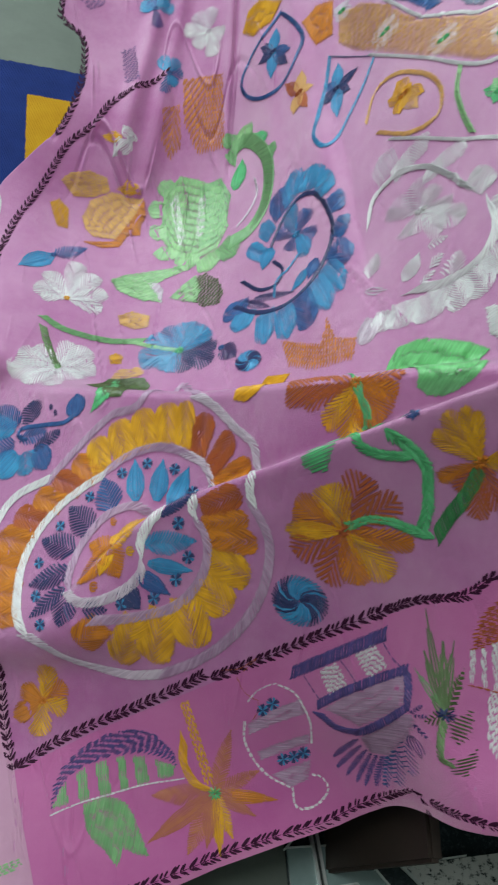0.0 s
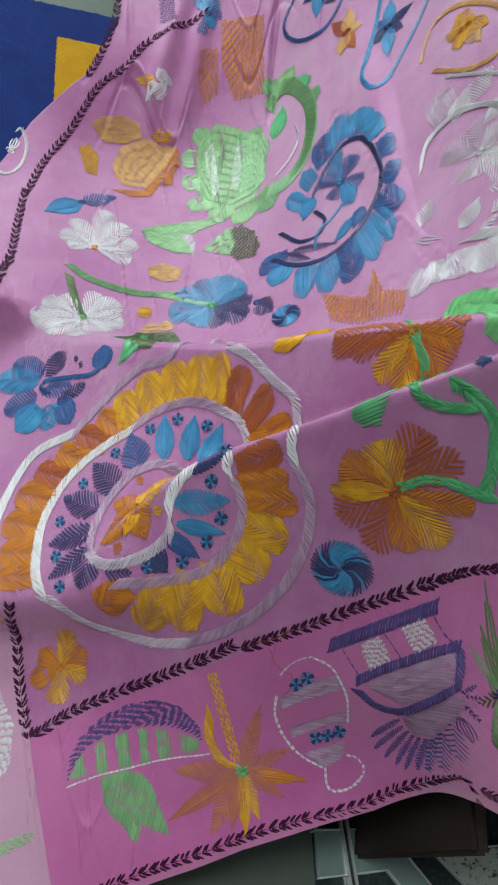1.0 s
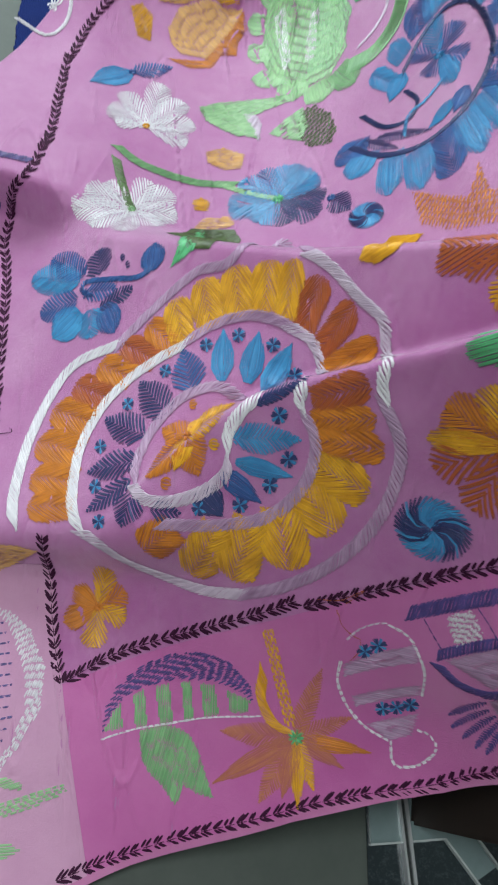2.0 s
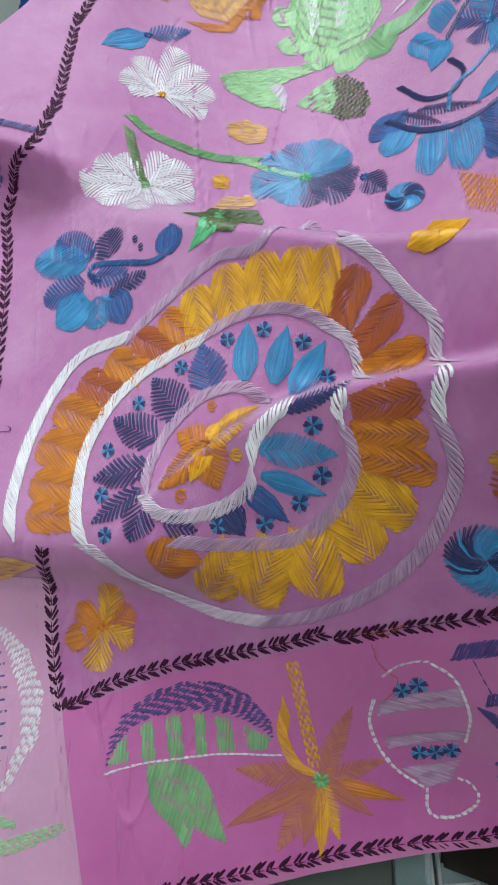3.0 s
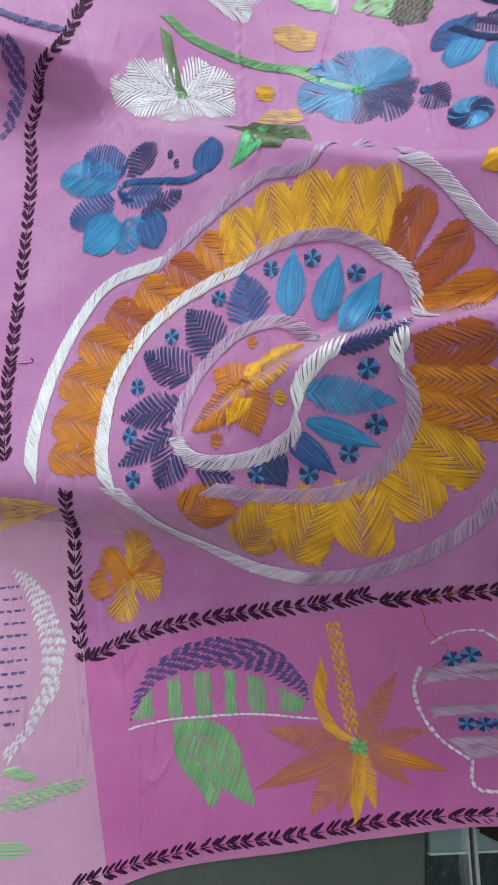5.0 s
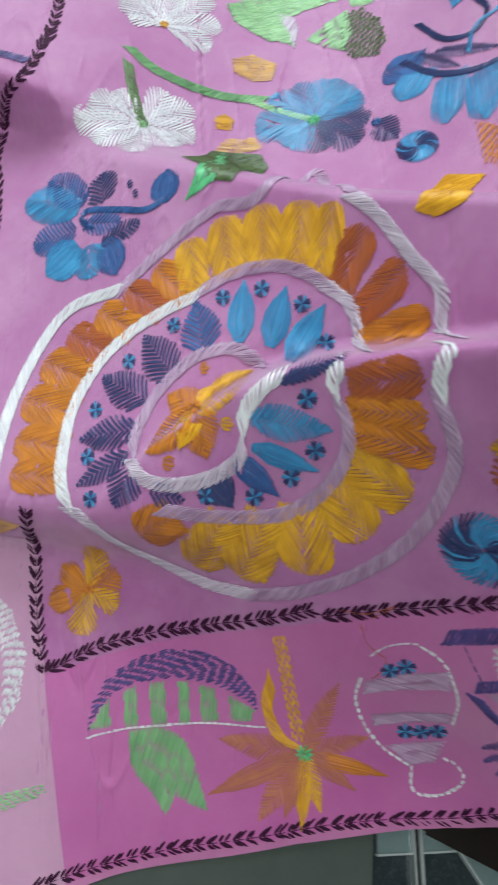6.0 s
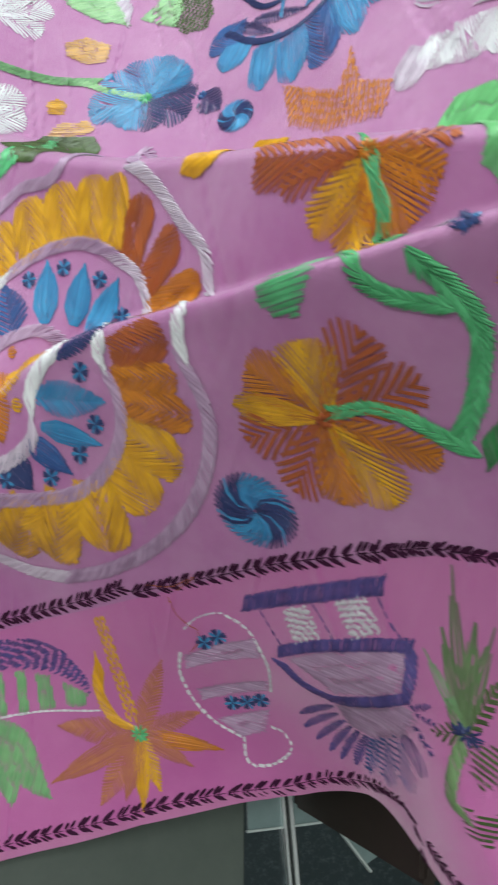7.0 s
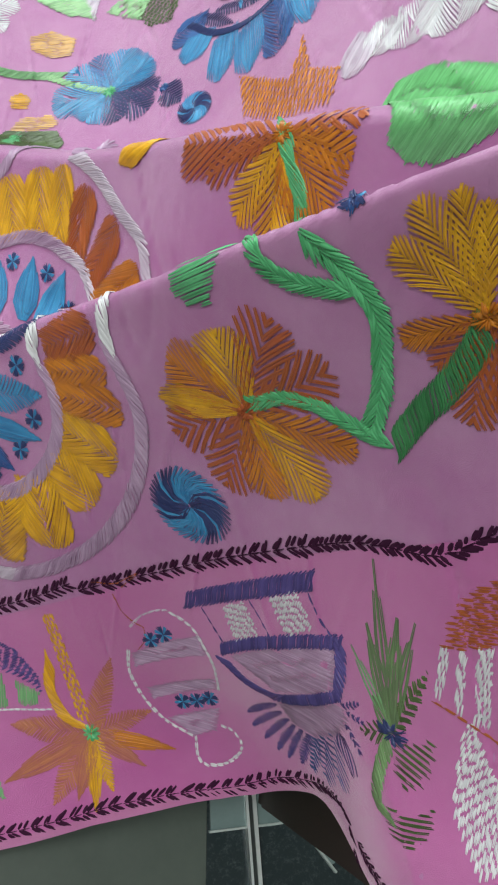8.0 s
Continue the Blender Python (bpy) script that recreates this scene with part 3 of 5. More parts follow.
rope("inner_cord", "cord over the crease, highlight put in as white thread", WHITE, 0.0092, [(-0.1049, 0.1558), (-0.1081, 0.1491), (-0.1075, 0.1386)], parent=medallion)
rope("inner_cord", "dim stretch of white cord, put in as pale lilac thread", GREY, 0.0082, [(-0.1041, 0.1372), (-0.0982, 0.1193), (-0.1005, 0.1002), (-0.1109, 0.0826), (-0.1290, 0.0686), (-0.1523, 0.0627), (-0.1767, 0.0605), (-0.2061, 0.0602)], parent=medallion)
rope("heart_cord", "dim stretch of white cord, put in as pale lilac thread", GREY, 0.0082, [(-0.1459, 0.1535), (-0.1679, 0.1651), (-0.1949, 0.1574), (-0.2175, 0.1334), (-0.2291, 0.1079), (-0.2320, 0.0891)], parent=medallion)
rope("heart_cord", "pale cord", LILAC, 0.0086, [(-0.2316, 0.0874), (-0.2187, 0.0780), (-0.1991, 0.0772), (-0.1774, 0.0837), (-0.1604, 0.0955), (-0.1542, 0.1096)], parent=medallion)
rope("heart_cord", "cord over the crease, highlight put in as white thread", WHITE, 0.0095, [(-0.1578, 0.1177), (-0.1534, 0.1312), (-0.1426, 0.1445), (-0.1349, 0.1494)], parent=medallion)
petals(medallion, "scallop_petal", "scallop", [((-0.2015, 0.1987), (-0.2306, 0.2240), 0.0151, ORANGE, "h"), ((-0.2186, 0.1887), (-0.2530, 0.2082), 0.0154, RUST, "h"), ((-0.2395, 0.1755), (-0.2737, 0.1902), 0.0169, ORANGE, "h"), ((-0.2593, 0.1585), (-0.2954, 0.1725), 0.0168, RUST, "h"), ((-0.2712, 0.1381), (-0.3134, 0.1500), 0.0187, ORANGE, "h"), ((-0.2785, 0.1131), (-0.3233, 0.1216), 0.0194, ORANGE, "h"), ((-0.2809, 0.0893), (-0.3232, 0.0927), 0.0175, ORANGE, "h"), ((-0.2795, 0.0703), (-0.3217, 0.0692), 0.0158, ORANGE, "h")])
petals(medallion, "scallop_petal", "scallop", [((-0.1976, 0.2027), (-0.2062, 0.2439), 0.0158, YELLOW, "h"), ((-0.1736, 0.2139), (-0.1824, 0.2582), 0.0171, YELLOW, "h"), ((-0.1506, 0.2214), (-0.1561, 0.2648), 0.0163, YELLOW, "h"), ((-0.1311, 0.2220), (-0.1286, 0.2651), 0.0156, YELLOW, "h"), ((-0.1155, 0.2141), (-0.1095, 0.2613), 0.0123, YELLOW, "h"), ((-0.1026, 0.2047), (-0.0904, 0.2440), 0.0132, RUST, "h"), ((-0.0917, 0.1886), (-0.0686, 0.2164), 0.0142, RUST, "h"), ((-0.0899, 0.1717), (-0.0551, 0.1879), 0.0122, ORANGE, "h")])
petals(medallion, "scallop_petal", "scallop", [((-0.1014, 0.1461), (-0.0684, 0.1536), 0.0135, RUST, "h"), ((-0.1011, 0.1337), (-0.0638, 0.1339), 0.0106, ORANGE, "h"), ((-0.0983, 0.1224), (-0.0574, 0.1145), 0.0129, ORANGE, "h"), ((-0.0987, 0.1052), (-0.0641, 0.0880), 0.0162, YELLOW, "h"), ((-0.1060, 0.0898), (-0.0821, 0.0608), 0.0173, YELLOW, "h"), ((-0.1198, 0.0765), (-0.1129, 0.0312), 0.0200, YELLOW, "h"), ((-0.1389, 0.0665), (-0.1534, 0.0198), 0.0199, YELLOW, "h"), ((-0.1626, 0.0618), (-0.1853, 0.0202), 0.0194, YELLOW, "h"), ((-0.1948, 0.0587), (-0.2223, 0.0395), 0.0180, ORANGE, "h")])
petals(medallion, "blue_leaf", "leaf", [((-0.2342, 0.0918), (-0.2707, 0.0654), 0.0083, NAVY, "h"), ((-0.2305, 0.1078), (-0.2733, 0.0968), 0.0121, NAVY, "h"), ((-0.2244, 0.1266), (-0.2634, 0.1416), 0.0146, NAVY, "h"), ((-0.2068, 0.1427), (-0.2338, 0.1729), 0.0154, NAVY, "h"), ((-0.1880, 0.1614), (-0.1973, 0.1985), 0.0151, BLUE, "h"), ((-0.1643, 0.1690), (-0.1641, 0.2132), 0.0096, SKY, "r"), ((-0.1441, 0.1670), (-0.1354, 0.2087), 0.0095, SKY, "r"), ((-0.1318, 0.1569), (-0.1102, 0.1964), 0.0100, SKY, "r"), ((-0.1364, 0.1455), (-0.0984, 0.1652), 0.0055, NAVY, "h")])
petals(medallion, "blue_leaf", "leaf", [((-0.1531, 0.1236), (-0.1060, 0.1214), 0.0108, SKY, "h"), ((-0.1514, 0.1070), (-0.1114, 0.0972), 0.0067, SKY, "r"), ((-0.1622, 0.0995), (-0.1322, 0.0787), 0.0078, BLUE, "r"), ((-0.1775, 0.0879), (-0.1601, 0.0681), 0.0121, NAVY, "r"), ((-0.2142, 0.0702), (-0.1906, 0.0690), 0.0102, NAVY, "h"), ((-0.2308, 0.0821), (-0.2387, 0.0556), 0.0137, NAVY, "h")])
eyelets(medallion, NAVY, 0.0052, [(-0.2580, 0.0590), (-0.2640, 0.0859), (-0.2634, 0.1178), (-0.2427, 0.1532), (-0.2114, 0.1801), (-0.1777, 0.2005), (-0.1516, 0.2070), (-0.1244, 0.1967), (-0.1081, 0.1721), (-0.1211, 0.1378), (-0.1145, 0.1088), (-0.1265, 0.0912), (-0.1471, 0.0766), (-0.1771, 0.0731)])
heart = flower("butterfly_motif", "golden butterfly motif at the heart of the medallion", (-0.1878, 0.1256), "leaf", [((-0.1525, 0.1521), 0.0103, YELLOW, "h"), ((-0.2112, 0.1325), 0.0120, ORANGE, "h"), ((-0.2211, 0.0932), 0.0116, ORANGE, "h"), ((-0.1771, 0.0960), 0.0139, ORANGE, "h"), ((-0.1963, 0.0997), 0.0093, YELLOW, "r"), ((-0.1793, 0.1398), 0.0064, YELLOW, "r")])
petals(heart, "small_petal", "round", [((-0.1699, 0.1195), (-0.1619, 0.1185), 0.0039, YELLOW, "r"), ((-0.2068, 0.0909), (-0.1982, 0.0896), 0.0043, ORANGE, "r"), ((-0.1896, 0.1508), (-0.1834, 0.1524), 0.0036, ORANGE, "r")])

# beside the medallion
flower("corner_flower", "small golden six-petalled flower near the corner", (-0.2654, -0.0140), "fan", [((-0.2571, 0.0210), 0.0160, YELLOW, "h"), ((-0.2408, 0.0002), 0.0147, ORANGE, "h"), ((-0.2405, -0.0222), 0.0143, YELLOW, "h"), ((-0.2678, -0.0457), 0.0168, YELLOW, "h"), ((-0.2941, -0.0271), 0.0156, ORANGE, "r"), ((-0.2876, 0.0008), 0.0146, ORANGE, "r")])
blue_spray = rope("blue_spray", "deep blue flower spray in the fold", BLUE, 0.0050, [(-0.2891, 0.2553), (-0.2979, 0.2630), (-0.2936, 0.2704), (-0.2681, 0.2696), (-0.2435, 0.2676), (-0.2290, 0.2740)], 0.0026, 1.2)
petals(blue_spray, "petal", "round", [((-0.3020, 0.2717), (-0.3560, 0.2849), 0.0180, SKY, "h"), ((-0.2976, 0.2773), (-0.3368, 0.3029), 0.0154, BLUE, "h"), ((-0.2817, 0.2763), (-0.2870, 0.3028), 0.0153, NAVY, "h"), ((-0.3019, 0.2535), (-0.3410, 0.2443), 0.0159, BLUE, "h"), ((-0.2976, 0.2423), (-0.3233, 0.2171), 0.0176, SKY, "r"), ((-0.2875, 0.2425), (-0.2852, 0.2140), 0.0146, SKY, "h"), ((-0.2744, 0.2463), (-0.2617, 0.2178), 0.0132, BLUE, "r"), ((-0.2964, 0.2589), (-0.2630, 0.2595), 0.0105, BLUE, "h"), ((-0.2775, 0.2428), (-0.2465, 0.2587), 0.0085, NAVY, "h"), ((-0.2297, 0.2709), (-0.2281, 0.2980), 0.0120, BLUE, "r")])
petals(blue_spray, "bud", "round", [((-0.2613, 0.2884), (-0.2566, 0.2916), 0.0029, NAVY, "r"), ((-0.2554, 0.2806), (-0.2508, 0.2833), 0.0029, NAVY, "r")])
patch("leaf", "pale green folded leaf beside the medallion", GREEN, [(-0.2119, 0.2717), (-0.2068, 0.2852), (-0.2010, 0.3389), (-0.1919, 0.3426), (-0.1889, 0.2855), (-0.2001, 0.2778)], 60)
patch("leaf", "moss green folded leaf beside the medallion", MOSS, [(-0.2232, 0.3183), (-0.2059, 0.3416), (-0.1632, 0.3417), (-0.1555, 0.3297), (-0.1772, 0.2825), (-0.1919, 0.2854), (-0.2025, 0.3006)], 20)
patch("bud", "peach oval bud patch", PEACH, [(-0.2036, 0.3419), (-0.1951, 0.3551), (-0.1689, 0.3582), (-0.1612, 0.3489), (-0.1728, 0.3430)], 0)

# lower band
umbrella = patch("umbrella_motif", "violet and green umbrella motif", VIOLET, [(-0.2557, -0.1094), (-0.2543, -0.0915), (-0.2465, -0.0745), (-0.2290, -0.0579), (-0.2020, -0.0455), (-0.1752, -0.0402), (-0.1546, -0.0452), (-0.1393, -0.0607), (-0.1359, -0.0736), (-0.1478, -0.0668), (-0.1664, -0.0620), (-0.1930, -0.0638), (-0.2200, -0.0713), (-0.2388, -0.0809), (-0.2494, -0.0947)], 30, 0.0015, 0.009, None, 0.90)
patch("umbrella_panel", "green panel", MIDGREEN, [(-0.2538, -0.1067), (-0.2466, -0.0908), (-0.2416, -0.0848), (-0.2392, -0.1045)], 90, 0.0018, 0, umbrella, 0.9)
patch("umbrella_panel", "green panel", MIDGREEN, [(-0.2319, -0.0790), (-0.2229, -0.0742), (-0.2196, -0.1008), (-0.2292, -0.1028)], 90, 0.0018, 0, umbrella, 0.9)
patch("umbrella_panel", "green panel", MIDGREEN, [(-0.2140, -0.0715), (-0.2025, -0.0680), (-0.1993, -0.0971), (-0.2100, -0.0992)], 90, 0.0018, 0, umbrella, 0.9)
patch("umbrella_panel", "green panel", MIDGREEN, [(-0.1929, -0.0661), (-0.1852, -0.0652), (-0.1827, -0.0932), (-0.1902, -0.0951)], 90, 0.0018, 0, umbrella, 0.9)
patch("umbrella_panel", "green panel", MIDGREEN, [(-0.1776, -0.0648), (-0.1662, -0.0651), (-0.1627, -0.0872), (-0.1744, -0.0910)], 90, 0.0018, 0, umbrella, 0.9)
patch("umbrella_panel", "green panel", MIDGREEN, [(-0.1569, -0.0672), (-0.1384, -0.0734), (-0.1414, -0.0827), (-0.1539, -0.0850)], 90, 0.0018, 0, umbrella, 0.9)
running("umbrella_edge", "white edge", WHITE, [(-0.2556, -0.1126), (-0.2291, -0.1042), (-0.1985, -0.0974), (-0.1685, -0.0901), (-0.1323, -0.0846)], 0.005, 0.0014, umbrella)
patch("leaf", "soft green pointed leaf under the umbrella motif", MIDGREEN, [(-0.2262, -0.1054), (-0.2061, -0.0993), (-0.1940, -0.1010), (-0.1857, -0.1053), (-0.1785, -0.1160), (-0.1739, -0.1292), (-0.1661, -0.1498), (-0.1780, -0.1480), (-0.1896, -0.1432), (-0.1954, -0.1588), (-0.2064, -0.1445), (-0.2170, -0.1360), (-0.2230, -0.1273)], 75, 0.0015, 0, None, 0.92)
lily = flower("star_flower", "faded orange star flower with golden stamens", (-0.1043, -0.0984), "leaf", [((-0.1623, -0.0992), 0.0102, FADED, "h"), ((-0.1672, -0.1392), 0.0075, FADED, "r"), ((-0.1318, -0.1493), 0.0099, FADED, "h"), ((-0.1143, -0.1441), 0.0074, FADED, "r"), ((-0.0625, -0.0792), 0.0072, FADED, "h"), ((-0.0490, -0.1064), 0.0063, ORANGE, "r"), ((-0.0685, -0.1198), 0.0054, FADED, "r"), ((-0.0868, -0.0419), 0.0076, FADED, "h"), ((-0.0907, -0.1371), 0.0066, YELLOW, "h"), ((-0.1024, -0.1523), 0.0053, YELLOW, "r")], knot=GREEN, size=0.006, pitch=0.0016)
patch("stamen", "golden straight stamen", YELLOW, [(-0.1307, -0.0165), (-0.1224, -0.0140), (-0.1040, -0.0890), (-0.1115, -0.0915)], 104, 0.0019, 0.007, lily, 0.85)
rope("stamen", "golden curved stamen", YELLOW, 0.0072, [(-0.1104, -0.0957), (-0.1225, -0.0860), (-0.1300, -0.0690), (-0.1290, -0.0500)], 0.0030, 2.0, parent=lily)
patch("left_crescent", "white satin-stitched crescent", WHITE, [(-0.3407, -0.1358), (-0.3283, -0.1184), (-0.3182, -0.0933), (-0.3223, -0.0651), (-0.3380, -0.0341), (-0.3528, -0.0183), (-0.3406, -0.0196), (-0.3218, -0.0330), (-0.3058, -0.0604), (-0.3066, -0.0925), (-0.3207, -0.1181), (-0.3348, -0.1392)], 65, 0.0017, 0.0075, None, 0.84)
patch("thread_rows", "rows of violet running stitches", VIOLET, [(-0.3590, -0.0278), (-0.3453, -0.0272), (-0.3361, -0.0484), (-0.3304, -0.0763), (-0.3287, -0.1009), (-0.3357, -0.1186), (-0.3431, -0.1187)], 8, 0.0085, 0.006, None, 0.2)
patch("leaf", "pale green feathery leaf", PALEGREEN, [(-0.3370, -0.1610), (-0.3163, -0.1545), (-0.2835, -0.1465), (-0.2811, -0.1518), (-0.3080, -0.1631), (-0.3358, -0.1692)], 15, 0.0022, 0.006)
patch("leaf", "pale green feathery leaf", PALEGREEN, [(-0.3395, -0.1443), (-0.3292, -0.1398), (-0.3136, -0.1465), (-0.3169, -0.1500), (-0.3318, -0.1477)], 15, 0.0022)
patch("leaf", "pale green feathery leaf", PALEGREEN, [(-0.3334, -0.1854), (-0.3193, -0.1861), (-0.3116, -0.1912), (-0.3249, -0.1954), (-0.3319, -0.1950)], 0, 0.0022)
patch("bud", "peach petal at the fold", PEACH, [(-0.3573, 0.0369), (-0.3320, 0.0374), (-0.3121, 0.0329), (-0.3380, 0.0195), (-0.3646, 0.0082)], 10)

# jar, boat and bird in the lower band
jar = running("jar_motif", "white-outlined jar motif with lilac bands", WHITE, [(-0.0742, -0.0345), (-0.0753, -0.0500), (-0.0697, -0.0669), (-0.0580, -0.0829), (-0.0456, -0.0914), (-0.0366, -0.0953)], 0.0055, 0.0022)
running("jar_outline", "white outline", WHITE, [(-0.0451, -0.0023), (-0.0336, -0.0082), (-0.0260, -0.0198), (-0.0203, -0.0351), (-0.0188, -0.0523)], 0.0055, 0.0022, jar)
running("jar_foot", "white outline", WHITE, [(-0.0355, -0.0951), (-0.0345, -0.1090), (-0.0288, -0.1139), (-0.0170, -0.1108), (-0.0078, -0.1009), (-0.0065, -0.0921), (-0.0126, -0.0847), (-0.0191, -0.0853)], 0.005, 0.0020, jar)
running("jar_outline", "pale outline", LILAC, [(-0.0713, -0.0172), (-0.0631, -0.0081), (-0.0520, -0.0024), (-0.0451, -0.0023)], 0.0055, 0.0014, jar)
patch("jar_band", "pale lilac band", GREY, [(-0.0715, -0.0363), (-0.0506, -0.0242), (-0.0273, -0.0142), (-0.0238, -0.0274), (-0.0484, -0.0367), (-0.0714, -0.0473)], -3, 0.0013, 0, jar, 0.85)
patch("jar_band", "pale lilac band", GREY, [(-0.0648, -0.0621), (-0.0467, -0.0550), (-0.0210, -0.0454), (-0.0196, -0.0541), (-0.0439, -0.0638), (-0.0619, -0.0705)], -3, 0.0013, 0, jar, 0.85)
patch("jar_band", "pale lilac band", GREY, [(-0.0525, -0.0838), (-0.0191, -0.0697), (-0.0217, -0.0882), (-0.0366, -0.0953)], -8, 0.0013, 0, jar, 0.85)
eyelets(jar, NAVY, 0.0052, [(-0.0585, -0.0248), (-0.0501, -0.0191), (-0.0425, -0.0704), (-0.0333, -0.0678), (-0.0248, -0.0638)])
boat = rope("boat_motif", "violet boat motif with white windows and fringed hull", VIOLET, 0.0095, [(-0.0334, 0.0082), (-0.0110, 0.0186), (0.0122, 0.0298), (0.0308, 0.0391)], 0.0034, 1.1)
rope("boat_rail", "violet rail", VIOLET, 0.0070, [(-0.0143, -0.0187), (0.0061, -0.0054), (0.0275, 0.0062), (0.0430, 0.0135)], 0.0034, 1.1, parent=boat)
rope("boat_rail", "violet rail", VIOLET, 0.0070, [(0.0421, 0.0120), (0.0424, -0.0015), (0.0414, -0.0151)], 0.0034, 1.1, parent=boat)
rope("boat_rail", "violet rail", VIOLET, 0.0070, [(0.0418, -0.0147), (0.0294, -0.0287), (0.0152, -0.0396), (-0.0007, -0.0372), (-0.0143, -0.0258)], 0.0034, 1.1, parent=boat)
patch("boat_window", "white window", WHITE, [(-0.0135, 0.0101), (-0.0015, 0.0169), (0.0068, -0.0005), (-0.0066, -0.0107)], 75, 0.0015, 0.005, boat)
patch("boat_window", "white window", WHITE, [(0.0105, 0.0243), (0.0237, 0.0313), (0.0317, 0.0154), (0.0194, 0.0040)], 75, 0.0015, 0.005, boat)
running("boat_post", "thin violet line", VIOLET, [(-0.0250, 0.0056), (-0.0185, -0.0055), (-0.0125, -0.0155)], 0.006, 0.0010, boat)
running("boat_post", "thin violet line", VIOLET, [(0.0015, 0.0186), (0.0070, 0.0098), (0.0124, 0.0002)], 0.006, 0.0010, boat)
running("boat_post", "thin violet line", VIOLET, [(0.0292, 0.0322), (0.0325, 0.0238), (0.0379, 0.0160)], 0.006, 0.0010, boat)
patch("boat_hull", "lilac-grey hull", GREY, [(-0.0102, -0.0218), (0.0090, -0.0075), (0.0404, 0.0095), (0.0400, -0.0130), (0.0292, -0.0244), (0.0145, -0.0346)], 2, 0.0016, 0, boat, 0.9)
patch("boat_keel", "lilac-grey keel", GREY, [(0.0161, -0.0448), (0.0308, -0.0321), (0.0419, -0.0188), (0.0452, -0.0233), (0.0427, -0.0381), (0.0349, -0.0578), (0.0237, -0.0577)], 2, 0.0016, 0, boat, 0.9)
petals(boat, "fringe_stitch", "round", [((0.0146, -0.0469), (-0.0016, -0.0656), 0.0028, VIOLET, "h"), ((0.0177, -0.0522), (0.0008, -0.0758), 0.0026, VIOLET, "h"), ((0.0213, -0.0560), (0.0081, -0.0821), 0.0025, VIOLET, "h"), ((0.0249, -0.0583), (0.0153, -0.0869), 0.0024, VIOLET, "h"), ((0.0284, -0.0591), (0.0217, -0.0885), 0.0024, VIOLET, "h"), ((0.0323, -0.0586), (0.0287, -0.0873), 0.0030, VIOLET, "h"), ((0.0353, -0.0569), (0.0347, -0.0868), 0.0032, BLUE, "h"), ((0.0384, -0.0509), (0.0405, -0.0813), 0.0043, BLUE, "h"), ((0.0414, -0.0426), (0.0446, -0.0671), 0.0041, BLUE, "h"), ((0.0436, -0.0354), (0.0481, -0.0506), 0.0028, VIOLET, "r"), ((0.0451, -0.0272), (0.0508, -0.0356), 0.0017, VIOLET, "h"), ((0.0453, -0.0206), (0.0520, -0.0201), 0.0016, VIOLET, "h"), ((0.0436, -0.0187), (0.0496, -0.0122), 0.0016, VIOLET, "h")])
spiral("blue_whorl", "round blue and navy whorl", (-0.0273, 0.0664), 0.0232, 0.0180, radians(-43))
bird = flower("bird_motif", "green plant-like bird motif with mossy wings", (0.0609, -0.0171), "leaf", [((0.0527, 0.0577), 0.0018, DULLGREEN, "r"), ((0.0514, 0.0282), 0.0024, DULLGREEN, "r"), ((0.0459, 0.0150), 0.0021, MIDGREEN, "r"), ((0.0616, 0.0348), 0.0028, DULLGREEN, "r"), ((0.0674, 0.0349), 0.0019, DULLGREEN, "r"), ((0.0718, 0.0154), 0.0036, MOSS, "h"), ((0.0501, -0.0233), 0.0055, MOSS, "h"), ((0.0539, -0.0047), 0.0030, DULLGREEN, "r")], knot=NAVY, size=0.005)
rope("bird_tail", "green tail stem", DULLGREEN, 0.0075, [(0.0595, -0.0220), (0.0563, -0.0338), (0.0551, -0.0439), (0.0577, -0.0492)], 0.003, parent=bird)
patch("bird_wing", "moss green wing", MOSS, [(0.0617, -0.0198), (0.0686, -0.0170), (0.0741, -0.0114), (0.0726, -0.0243), (0.0676, -0.0337), (0.0632, -0.0356), (0.0613, -0.0294)], -18, 0.0026, 0, bird, 0.5)
patch("bird_wing", "moss green wing", MOSS, [(0.0580, -0.0443), (0.0649, -0.0436), (0.0724, -0.0368), (0.0712, -0.0437), (0.0656, -0.0532), (0.0614, -0.0542), (0.0575, -0.0531)], 25, 0.0026, 0, bird, 0.5)
running("loose_thread", "red loose thread", RUST, [(0.0737, 0.0042), (0.0810, 0.0022), (0.0912, -0.0014)], 0.006, 0.0012)
dome = patch("dome_motif", "rust and white dome motif", RUST, [(0.0755, 0.0264), (0.0769, 0.0404), (0.0818, 0.0536), (0.0881, 0.0596), (0.0944, 0.0614), (0.0973, 0.0397), (0.0825, 0.0302)], 15, 0.0012, 0.008)
patch("dome_column", "white column", WHITE, [(0.0750, 0.0278), (0.0778, 0.0292), (0.0762, 0.0066), (0.0737, 0.0052)], 85, 0.0009, 0.008, dome, 0.95)
patch("dome_column", "white column", WHITE, [(0.0797, 0.0289), (0.0821, 0.0301), (0.0824, 0.0030), (0.0799, 0.0026)], 85, 0.0009, 0.008, dome, 0.95)
patch("dome_column", "white column", WHITE, [(0.0850, 0.0320), (0.0889, 0.0339), (0.0898, 0.0017), (0.0852, 0.0014)], 85, 0.0009, 0.008, dome, 0.95)
patch("white_fish", "white stitched fish shape", WHITE, [(0.0826, 0.0009), (0.0849, 0.0018), (0.0883, -0.0085), (0.0938, -0.0214), (0.0927, -0.0454), (0.0833, -0.0503), (0.0805, -0.0416), (0.0782, -0.0351), (0.0797, -0.0219)], 75, 0.0013, 0.006, None, 0.9)

